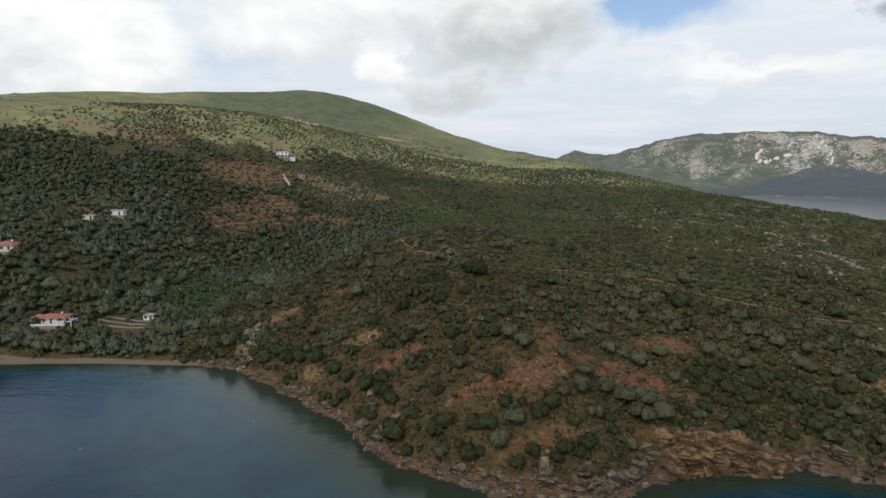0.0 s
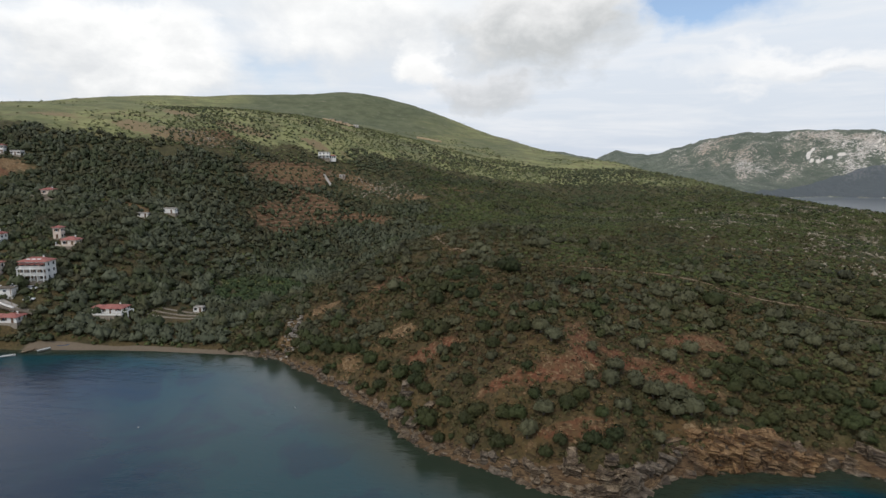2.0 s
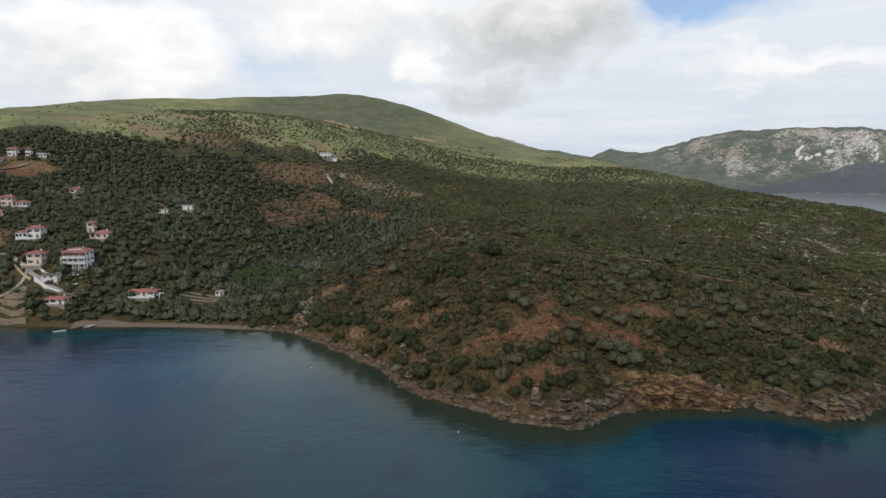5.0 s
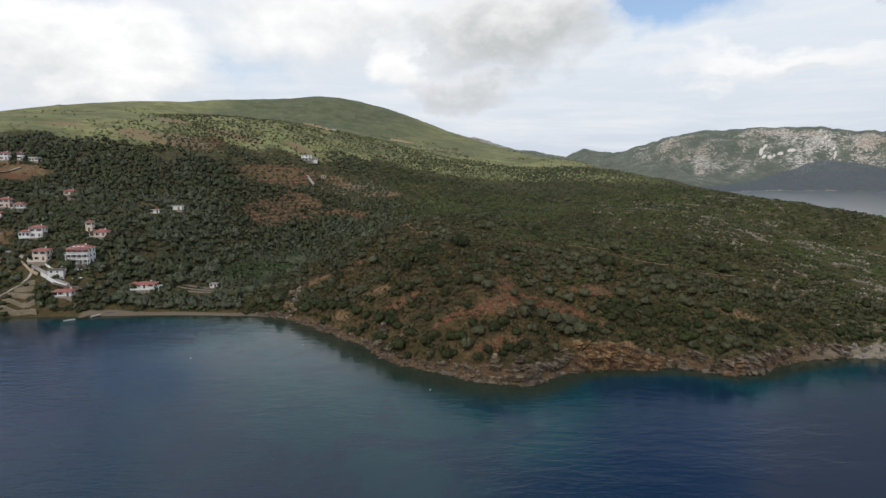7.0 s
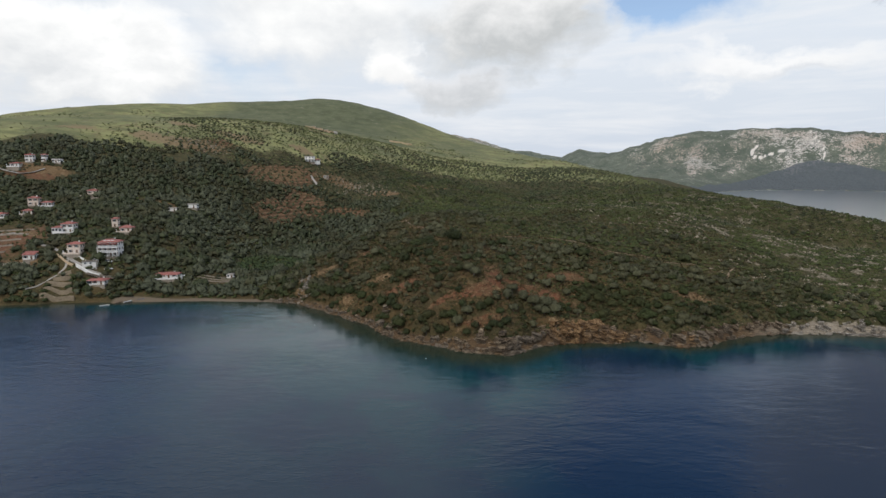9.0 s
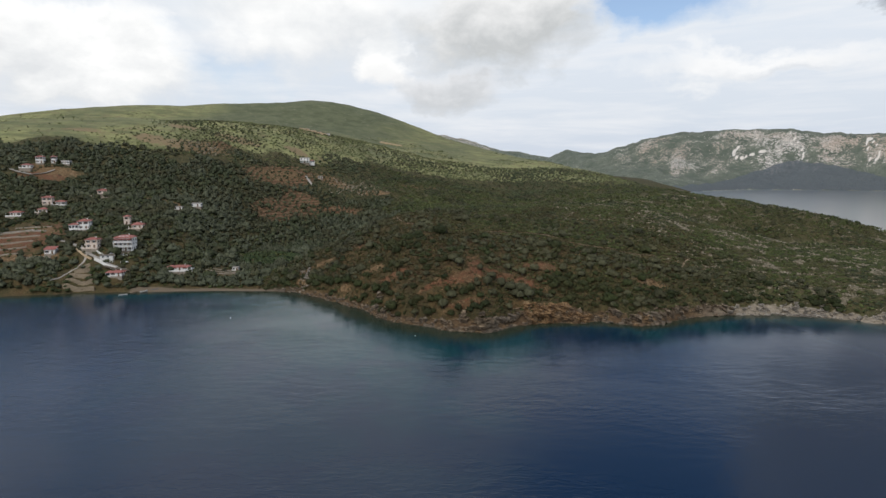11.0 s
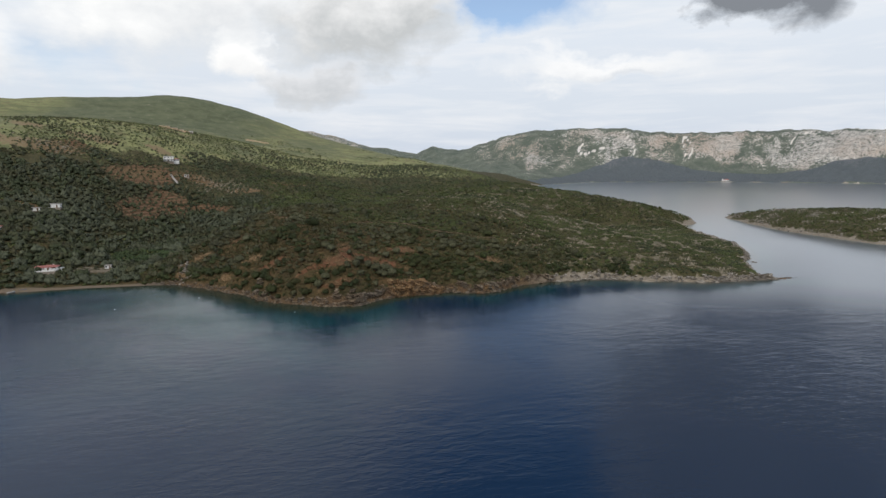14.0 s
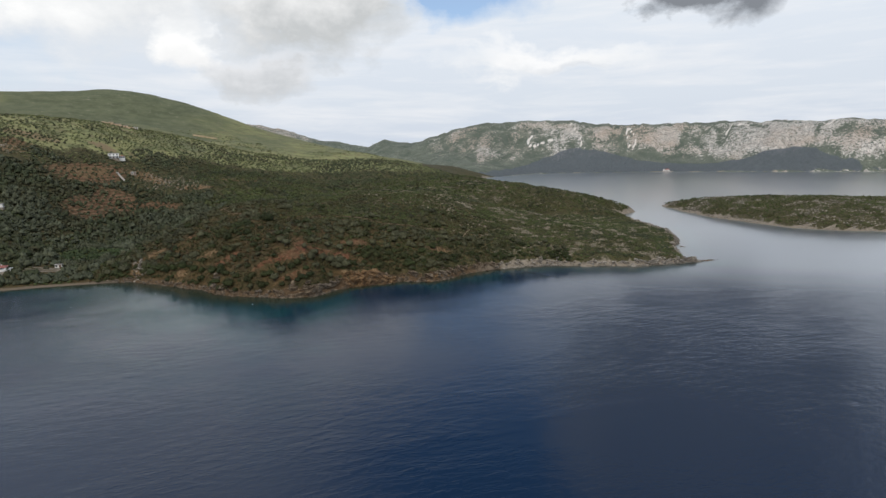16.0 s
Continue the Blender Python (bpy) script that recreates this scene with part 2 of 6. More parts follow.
# ---------------------------------------------------------------- mesh helpers
def mesh_object(name, verts, faces, material, parent=None, smooth=False):
    me = bpy.data.meshes.new(name)
    verts, faces = np.asarray(verts, np.float32), np.asarray(faces, np.int32)
    verts, normals = verts[:, :3], verts[:, 3:]
    smooth = smooth or normals.shape[1] == 3
    n, k = faces.shape
    me.vertices.add(len(verts))
    me.vertices.foreach_set("co", verts.ravel())
    me.loops.add(n * k)
    me.loops.foreach_set("vertex_index", faces.ravel())
    me.polygons.add(n)
    me.polygons.foreach_set("loop_start", np.arange(0, n * k, k, dtype=np.int32))
    me.polygons.foreach_set("use_smooth", np.full(n, smooth))
    me.update(calc_edges=True)
    if normals.shape[1] == 3:
        me.normals_split_custom_set_from_vertices(normals)
    if material:
        me.materials.append(material)
    ob = new(name, me)
    ob.parent = parent
    return ob


def attribute(ob, name, values):
    a = ob.data.attributes.new(name, "FLOAT", "POINT")
    a.data.foreach_set("value", np.asarray(values, np.float32))


def sheet(xs, ys):
    gx, gy = np.meshgrid(xs, ys)
    n, m = len(xs), len(ys)
    i = np.arange(n * m).reshape(m, n)
    f = np.stack([i[:-1, :-1], i[:-1, 1:], i[1:, 1:], i[1:, :-1]], -1).reshape(-1, 4)
    return gx.ravel(), gy.ravel(), f


def spaced(a, b, step, low, high, grow=1.035):
    """Even steps from a to b, growing outwards to low and high."""
    mid = list(np.arange(a, b + step / 2, step))
    s, v = step, mid[-1]
    while v < high:
        s *= grow
        v += s
        mid.append(v)
    s, v, left = step, a, []
    while v > low:
        s *= grow
        v -= s
        left.append(v)
    return np.array(left[::-1] + mid)


def material(name, rough=0.9):
    m = bpy.data.materials.new(name)
    m.use_nodes = True
    nt = m.node_tree
    b = nt.nodes["Principled BSDF"]
    b.inputs["Roughness"].default_value = rough
    b.inputs["Specular IOR Level"].default_value = 0.25
    pos = nt.nodes.new("ShaderNodeNewGeometry").outputs["Position"]
    return m, nt, b, pos


def bump(nt, b, height, strength=0.5, distance=0.3):
    n = nt.nodes.new("ShaderNodeBump")
    n.inputs["Strength"].default_value, n.inputs["Distance"].default_value = strength, distance
    link(nt, height, n.inputs["Height"])
    link(nt, n.outputs[0], b.inputs["Normal"])


def attr_node(nt, name):
    n = nt.nodes.new("ShaderNodeAttribute")
    n.attribute_name = name
    return n.outputs["Fac"]


# ---------------------------------------------------------------- materials of the land
def ground_material():
    m, nt, b, pos = material("dry_ground", 0.95)
    big, mid, fine = noise_node(nt, pos, 0.03, 5), noise_node(nt, pos, 0.22, 6, 0.65), noise_node(nt, pos, 0.9, 6, 0.75)
    broad = noise_node(nt, stretched(nt, pos, 1, 1, 1, 0, (9, 4, 2)), 0.075, 5, 0.65)
    cells = nt.nodes.new("ShaderNodeTexVoronoi")
    cells.inputs["Scale"].default_value = 1.7
    link(nt, pos, cells.inputs["Vector"])
    grains = nt.nodes.new("ShaderNodeSeparateColor")
    link(nt, cells.outputs["Color"], grains.inputs[0])
    chips = ramp(nt, grains.outputs[0], (0.72, 0), (0.95, 0.85))
    dirt = ramp(nt, grains.outputs[1], (0.05, 0.8), (0.35, 0))
    scrub = mix_col(nt, ramp(nt, mid, (0.35, 0), (0.65, 1)), (0.034, 0.030, 0.012), (0.066, 0.053, 0.021))
    scrub = mix_col(nt, ramp(nt, broad, (0.44, 0), (0.60, 0.85)), scrub, (0.092, 0.060, 0.023))
    scrub = mix_col(nt, ramp(nt, noise_node(nt, pos, 0.11, 4, 0.6), (0.53, 0), (0.65, 0.5)), scrub, (0.090, 0.047, 0.019))
    green = mix_col(nt, ramp(nt, mid, (0.35, 0), (0.65, 1)), (0.030, 0.034, 0.014), (0.078, 0.076, 0.030))
    green = mix_col(nt, ramp(nt, broad, (0.54, 0), (0.66, 0.4)), green, (0.080, 0.066, 0.030))
    scrub = mix_col(nt, attr_node(nt, "lush"), scrub, green)
    scrub = mix_col(nt, ramp(nt, fine, (0.50, 0), (0.62, 0.5)), scrub, (0.088, 0.062, 0.028))
    red = mix_col(nt, ramp(nt, fine, (0.3, 0), (0.7, 1)), (0.100, 0.036, 0.018), (0.165, 0.070, 0.036))
    red = mix_col(nt, ramp(nt, mid, (0.44, 0), (0.60, 0.85)), red, (0.092, 0.062, 0.028))
    wave = nt.nodes.new("ShaderNodeTexWave")
    wave.bands_direction = "Z"
    wave.inputs["Scale"].default_value, wave.inputs["Distortion"].default_value, wave.inputs["Detail Scale"].default_value = 0.12, 2.5, 0.3
    link(nt, pos, wave.inputs["Vector"])
    red = mix_col(nt, math_node(nt, "MULTIPLY", ramp(nt, wave.outputs[1], (0.66, 0), (0.9, 0.6)), attr_node(nt, "terrace")), red, (0.235, 0.165, 0.100))
    red = mix_col(nt, math_node(nt, "MULTIPLY", ramp(nt, wave.outputs[1], (0.08, 0.6), (0.3, 0)), attr_node(nt, "terrace")), red, (0.085, 0.070, 0.032))
    tan = mix_col(nt, ramp(nt, fine, (0.3, 0), (0.7, 1)), (0.095, 0.056, 0.024), (0.185, 0.118, 0.058))
    stone = (0.250, 0.180, 0.105)
    scrub = mix_col(nt, math_node(nt, "MULTIPLY", chips, 0.22), mix_col(nt, dirt, scrub, (0.030, 0.022, 0.011)), stone)
    red = mix_col(nt, math_node(nt, "MULTIPLY", chips, 0.5), mix_col(nt, dirt, red, (0.070, 0.030, 0.015)), stone)
    tan = mix_col(nt, math_node(nt, "MULTIPLY", chips, 0.8), mix_col(nt, dirt, tan, (0.055, 0.033, 0.015)), (0.300, 0.220, 0.130))
    tan = mix_col(nt, math_node(nt, "MULTIPLY", attr_node(nt, "grass"), 0.75), tan, (0.240, 0.185, 0.105))
    # dry grass, raised in tone: sunlight on the upper hill is part of it
    grass = mix_col(nt, ramp(nt, mid, (0.3, 0), (0.7, 1)), (0.190, 0.200, 0.078), (0.295, 0.280, 0.130))
    grass = mix_col(nt, ramp(nt, big, (0.4, 0), (0.6, 1)), grass, (0.215, 0.225, 0.095))
    grass = mix_col(nt, ramp(nt, noise_node(nt, pos, 0.06, 6, 0.7), (0.50, 0), (0.62, 0.75)), grass, (0.175, 0.135, 0.074))
    grass = mix_col(nt, ramp(nt, noise_node(nt, stretched(nt, pos, 0.5, 1, 1), 0.05, 6, 0.72, 0.3), (0.47, 0), (0.57, 0.8)), grass, (0.120, 0.130, 0.058))
    # dark olive ground cover, with the far hill's cloud shadow put into its colour
    shaded_heath = mix_col(nt, ramp(nt, noise_node(nt, pos, 0.04, 6, 0.7), (0.4, 0), (0.6, 1)), (0.082, 0.095, 0.049), (0.128, 0.136, 0.073))
    shaded_heath = mix_col(nt, ramp(nt, noise_node(nt, pos, 0.09, 5, 0.75), (0.60, 0), (0.66, 0.7)), shaded_heath, (0.260, 0.235, 0.170))
    grass = mix_col(nt, attr_node(nt, "shaded_heath"), grass, shaded_heath)
    strata = noise_node(nt, stretched(nt, pos, 0.35, 0.6, 2.4, 20), 1.1, 6, 0.72, 0.8)
    rock = ramp(nt, strata, (0.40, (0.012, 0.009, 0.006)), (0.47, (0.080, 0.052, 0.028)), (0.55, (0.125, 0.080, 0.042)), (0.64, (0.215, 0.150, 0.086)))
    rock = mix_col(nt, ramp(nt, mid, (0.46, 0), (0.60, 0.7)), rock, (0.085, 0.050, 0.027))
    grey = mix_col(nt, ramp(nt, strata, (0.34, 0), (0.66, 1)), (0.115, 0.094, 0.068), (0.330, 0.280, 0.215))
    rock = mix_col(nt, attr_node(nt, "pale"), rock, grey)
    sand = mix_col(nt, fine, (0.105, 0.080, 0.055), (0.190, 0.150, 0.106))

    def torn(name, amount=0.45):
        f = math_node(nt, "ADD", attr_node(nt, name), math_node(nt, "MULTIPLY", math_node(nt, "SUBTRACT", mid, 0.5), amount * 2))
        return ramp(nt, f, (0.42, 0), (0.58, 1))

    col = mix_col(nt, torn("grass"), scrub, grass)
    col = mix_col(nt, torn("red", 0.8), col, red)
    col = mix_col(nt, torn("tan", 0.7), col, tan)
    col = mix_col(nt, torn("rock", 0.3), col, rock)
    col = mix_col(nt, torn("sand", 0.1), col, sand)
    link(nt, col, b.inputs["Base Color"])
    bump(nt, b, math_node(nt, "ADD", fine, math_node(nt, "MULTIPLY", mid, 2.0)), 0.7, 0.35)
    return m

def mountain_material():
    """Pale limestone speckled with dark bushes; green slopes, and woods darkened by painted cloud shade, below."""
    m, nt, b, pos = material("hazy_limestone_scrub", 0.95)
    tall = stretched(nt, pos, 1, 1, 0.6)
    big, mid, fine = noise_node(nt, tall, 0.004, 5, 0.6), noise_node(nt, tall, 0.022, 6, 0.66), noise_node(nt, tall, 0.075, 5, 0.72)
    speck = noise_node(nt, stretched(nt, pos, 1, 1, 0.8, 0, (40, 9, 3)), 0.13, 4, 0.68)
    # rock, green and bush tones lightened and greyed: distance haze put into the colours
    rock = mix_col(nt, ramp(nt, fine, (0.35, 0), (0.62, 1)), (0.40, 0.36, 0.31), (0.88, 0.82, 0.74))
    rock = mix_col(nt, ramp(nt, big, (0.44, 0), (0.62, 0.8)), rock, (0.54, 0.42, 0.325))
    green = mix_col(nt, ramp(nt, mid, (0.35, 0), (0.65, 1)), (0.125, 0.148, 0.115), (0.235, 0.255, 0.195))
    f = math_node(nt, "ADD", attr_node(nt, "bare"), math_node(nt, "MULTIPLY", math_node(nt, "SUBTRACT", speck, 0.5), 2.3))
    f = math_node(nt, "ADD", f, math_node(nt, "MULTIPLY", math_node(nt, "SUBTRACT", mid, 0.5), 0.9))
    col = mix_col(nt, ramp(nt, f, (0.44, 0), (0.54, 1)), green, rock)
    spots = noise_node(nt, tall, 0.20, 4, 0.7)
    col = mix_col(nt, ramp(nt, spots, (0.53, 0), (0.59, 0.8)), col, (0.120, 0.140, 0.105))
    col = mix_col(nt, ramp(nt, attr_node(nt, "scree"), (0.35, 0), (0.6, 0.95)), col, (0.88, 0.82, 0.74))
    # cloud shadow on the wooded foot, painted blue-grey with haze mixed in
    dark_patch = mix_col(nt, fine, (0.090, 0.106, 0.118), (0.170, 0.188, 0.195))
    w = math_node(nt, "ADD", attr_node(nt, "dark_patch"), math_node(nt, "MULTIPLY", math_node(nt, "SUBTRACT", fine, 0.5), 0.5))
    col = mix_col(nt, ramp(nt, w, (0.42, 0), (0.58, 0.92)), col, dark_patch)
    link(nt, col, b.inputs["Base Color"])
    bump(nt, b, math_node(nt, "ADD", fine, math_node(nt, "MULTIPLY", mid, 1.5)), 1.0, 14.0)
    return m


def water_material():
    m, nt, b, pos = material("sea_water", 0.09)
    b.inputs["IOR"].default_value, b.inputs["Specular IOR Level"].default_value = 1.33, 0.5
    patch = noise_node(nt, pos, 0.035, 4, 0.6, 0.4)
    shallow = attr_node(nt, "shallow")
    s = math_node(nt, "MULTIPLY", shallow, ramp(nt, patch, (0.43, 0.35), (0.54, 1.0)))
    deep = mix_col(nt, noise_node(nt, pos, 0.008, 3), (0.003, 0.014, 0.037), (0.004, 0.018, 0.046))
    col = mix_col(nt, ramp(nt, s, (0.02, 0), (0.42, 1)), deep, (0.003, 0.040, 0.052))
    col = mix_col(nt, ramp(nt, shallow, (0.70, 0), (0.95, 1)), col, (0.024, 0.034, 0.022))
    link(nt, col, b.inputs["Base Color"])
    long_waves = noise_node(nt, stretched(nt, pos, 0.6, 1.4, 1, 8), 0.25, 4, 0.58, 0.3)
    short = noise_node(nt, stretched(nt, pos, 0.6, 1.4, 1, -20), 0.85, 3, 0.6, 0.2)
    waves = math_node(nt, "ADD", long_waves, math_node(nt, "MULTIPLY", short, 0.35))
    gusts = ramp(nt, noise_node(nt, stretched(nt, pos, 0.6, 1, 1, 15), 0.014, 4, 0.6, 0.4), (0.40, 0.24), (0.61, 1.45))
    swell = math_node(nt, "SUBTRACT", 1.0, math_node(nt, "MULTIPLY", attr_node(nt, "calm"), 0.60))
    bump(nt, b, math_node(nt, "MULTIPLY", math_node(nt, "MULTIPLY", waves, swell), gusts), 1.0, 0.16)
    link(nt, attr_node(nt, "calm"), b.inputs["Coat Weight"])
    link(nt, math_node(nt, "SUBTRACT", 0.13, math_node(nt, "MULTIPLY", attr_node(nt, "calm"), 0.04)), b.inputs["Roughness"])
    b.inputs["Coat Roughness"].default_value, b.inputs["Coat IOR"].default_value = 0.28, 2.05
    return m


def leaf_material(name, dark, light, tint=None, rough=0.75):
    """Foliage: shade by leaf, by bush and by stretch of hillside, drifting towards a second hue."""
    m, nt, b, pos = material(name, rough)
    geo = nt.nodes.new("ShaderNodeNewGeometry")
    parts = ((geo.outputs["Random Per Island"], 0.30), (attr_node(nt, "tone"), 0.26),
             (ramp(nt, noise_node(nt, pos, 0.13, 3, 0.6), (0.3, 0), (0.7, 1)), 0.20), (ramp(nt, noise_node(nt, pos, 0.022, 4, 0.6), (0.35, 0), (0.65, 1)), 0.20))
    f = None
    for v, share in parts:
        v = math_node(nt, "MULTIPLY", v, share)
        f = v if f is None else math_node(nt, "ADD", f, v)
    col = ramp(nt, f, (0.12, dark), (0.88, light))
    if tint:
        drift = noise_node(nt, stretched(nt, pos, 1, 1, 1, 0, (31, 17, 5)), 0.05, 4, 0.65)
        col = mix_col(nt, ramp(nt, drift, (0.46, 0), (0.66, 0.75)), col, mix_col(nt, f, tuple(c * 0.4 for c in tint), tint))
    link(nt, col, b.inputs["Base Color"])
    return m

def plain(name, dark, light, scale=1.5, rough=0.85, relief=0.3):
    m, nt, b, pos = material(name, rough)
    f = noise_node(nt, pos, scale, 5, 0.65)
    g = noise_node(nt, pos, scale * 0.17, 3)
    f = math_node(nt, "ADD", math_node(nt, "MULTIPLY", f, 0.6), math_node(nt, "MULTIPLY", g, 0.4))
    link(nt, ramp(nt, f, (0.32, dark), (0.66, light)), b.inputs["Base Color"])
    bump(nt, b, f, relief, 0.08)
    return m


def strata_rock(name, crack, body, crust):
    """Layered shore rock: thin tilted beds, dark cracks, pale weathered crust."""
    m, nt, b, pos = material(name, 0.92)
    lean = nt.nodes.new("ShaderNodeMapping")
    lean.inputs["Rotation"].default_value = (radians(14), radians(-20), radians(25))
    lean.inputs["Scale"].default_value = (0.35, 0.35, 2.6)
    link(nt, pos, lean.inputs["Vector"])
    beds = noise_node(nt, lean.outputs[0], 1.3, 6, 0.7, 0.8)
    blotch, grain = noise_node(nt, pos, 0.5, 4, 0.6), noise_node(nt, pos, 4.0, 5, 0.7)
    col = ramp(nt, beds, (0.36, crack), (0.46, body), (0.52, body), (0.64, crust))
    col = mix_col(nt, ramp(nt, blotch, (0.45, 0), (0.65, 0.6)), col, crust)
    col = mix_col(nt, ramp(nt, grain, (0.36, 0.7), (0.50, 0)), col, crack)
    grey = mix_col(nt, beds, (0.035, 0.030, 0.025), (0.250, 0.220, 0.180))
    col = mix_col(nt, ramp(nt, noise_node(nt, pos, 0.07, 3, 0.6), (0.46, 0), (0.58, 0.5)), col, grey)
    geo = nt.nodes.new("ShaderNodeNewGeometry")
    col = mix_col(nt, math_node(nt, "MULTIPLY", math_node(nt, "POWER", geo.outputs["Random Per Island"], 2.5), 0.75), col, crack)
    link(nt, col, b.inputs["Base Color"])
    bump(nt, b, math_node(nt, "ADD", beds, math_node(nt, "MULTIPLY", grain, 0.4)), 1.0, 0.5)
    return m


GROUND, MOUNTAIN, WATER = ground_material(), mountain_material(), water_material()
MAQUIS = leaf_material("maquis_leaves", (0.019, 0.026, 0.012), (0.070, 0.081, 0.036), (0.086, 0.073, 0.036))
OLIVE = leaf_material("olive_leaves", (0.024, 0.030, 0.016), (0.116, 0.126, 0.076), (0.086, 0.088, 0.046))
SCRUB = leaf_material("scrub_leaves", (0.024, 0.033, 0.010), (0.104, 0.124, 0.038), (0.106, 0.092, 0.038))
# bushes of the upper hill: their sunlight is painted into the leaf colour
HEATH_SUNLIT = leaf_material("sunlit_heath_leaves", (0.078, 0.090, 0.036), (0.180, 0.194, 0.080), (0.158, 0.138, 0.070))
# dark headland leaves: cloud shade over the foreground is put into both colours
MASTIC_SHADY = leaf_material("shaded_mastic_leaves", (0.012, 0.018, 0.005), (0.050, 0.062, 0.018), (0.062, 0.058, 0.020))
OLIVE_SHADY = leaf_material("shaded_olive_leaves", (0.017, 0.018, 0.009), (0.118, 0.118, 0.062), (0.092, 0.085, 0.038))
HOLM = leaf_material("holm_oak_leaves", (0.026, 0.036, 0.018), (0.110, 0.124, 0.060), (0.112, 0.094, 0.052))
CITRUS = leaf_material("citrus_leaves", (0.016, 0.027, 0.009), (0.056, 0.080, 0.028), (0.060, 0.068, 0.030))
STRAW = leaf_material("straw_leaves", (0.100, 0.068, 0.026), (0.240, 0.172, 0.072), (0.150, 0.095, 0.040))
BRUSH = leaf_material("olive_brown_brush", (0.034, 0.035, 0.012), (0.094, 0.090, 0.033), (0.104, 0.078, 0.030))
DRY = leaf_material("dry_brush", (0.040, 0.027, 0.014), (0.112, 0.076, 0.038), (0.110, 0.062, 0.030))
BARK = plain("olive_bark", (0.05, 0.04, 0.03), (0.14, 0.115, 0.09), 6)
ROCK = strata_rock("shore_rock", (0.016, 0.010, 0.006), (0.155, 0.083, 0.036), (0.400, 0.260, 0.132))
GREY_ROCK = strata_rock("weathered_shore_rock", (0.014, 0.010, 0.008), (0.125, 0.088, 0.056), (0.340, 0.265, 0.180))
PALE_STONE = plain("pale_limestone", (0.13, 0.110, 0.080), (0.34, 0.295, 0.225), 0.9, 0.9, 0.8)
FIELD_STONE = plain("field_stone", (0.085, 0.048, 0.024), (0.27, 0.18, 0.095), 1.3, 0.9, 0.6)
LIMESTONE = strata_rock("limestone", (0.045, 0.038, 0.030), (0.250, 0.215, 0.172), (0.540, 0.490, 0.415))

# ---------------------------------------------------------------- ground, sea, far mountains
# patches of open earth: kind, x, y, half widths, turn in degrees
PATCHES = [
    ("red", 29, 140, 4.2, 9.5, 5), ("red", 46.5, 138.2, 15, 3.6, -18), ("red", 22, 131, 12, 3.2, 8), ("tan", 29.5, 133.5, 2.4, 3.0, 0),
    ("red", 8, 130.5, 7, 1.6, 10), ("red", 24, 116.5, 10, 1.9, 4), ("tan", -60, 204, 6, 4, 0), ("tan", -69.5, 191, 3.0, 9, 5),
    ("red", -32, 201, 9, 4, 0), ("red", -12, 152, 8, 3.5, 0), ("tan", -40, 162, 4, 2.5, -40), ("tan", -24, 166, 5, 3, 0), ("red", 62, 150, 9, 3, 0),
    ("red", -147, 394, 14, 26, -15), ("red", -131, 433, 22, 22, 0), ("red", -95, 441, 24, 9, 0), ("red", -160, 462, 44, 15, 56), ("tan", -164, 460, 30, 9, 56), ("tan", -163, 538, 14, 9, 0),
    ("tan", -19, 247, 4, 7, 0), ("tan", -8, 219, 9, 2.0, -30), ("tan", -94, 796, 34, 16, 0), ("tan", -170, 640, 34, 6, 0),
    ("tan", -112, 500, 24, 9, -12), ("tan", -66, 488, 20, 8, 0), ("tan", 63, 123, 11, 2.0, -4), ("tan", 114, 139, 9, 3, 0), ("tan", -240, 205, 20, 5, 0), ("red", -264, 232, 24, 24, 0), ("tan", -262, 246, 20, 3, -20), ("tan", -320, 345, 24, 7, 0), ("red", -322, 336, 22, 8, 0),
    ("tan", -248, 446, 34, 13, 20), ("tan", -285, 440, 16, 10, 0), ("tan", -282, 505, 22, 8, 0), ("tan", -222, 500, 26, 10, 15), ("red", -212, 313, 13, 6, 0), ("red", -228, 470, 18, 8, 10), ("tan", -350, 440, 22, 6, 0), ("tan", -20, 520, 24, 7, 0),
    ("tan", -208, 313, 15, 4, 0), ("grass", -128, 286, 12, 10, 0),
]


def stony(x, y):
    """Bare streaks of pale stone on the slope of the cape, drawn out along the contour."""
    band = step01(88, 150, x + 0.45 * (y - 180)) * step01(78, 100, x)
    return band * step01(0.20, 0.44, fractal(x / 1.9, y, 3.6, 21, 3) + 0.22 * rough2(x, y, 42, 22))

def low_scrub_share(x, y):
    """0 among the olives of the headland's seaward slope, 1 on the low scrub of its back and the cape."""
    return step01(-6, 7, y - 203 + 0.36 * np.minimum(x, 130) + 6 * rough2(x, y, 22, 64)) * step01(0, 30, x + 8 * rough2(x, y, 14, 65))


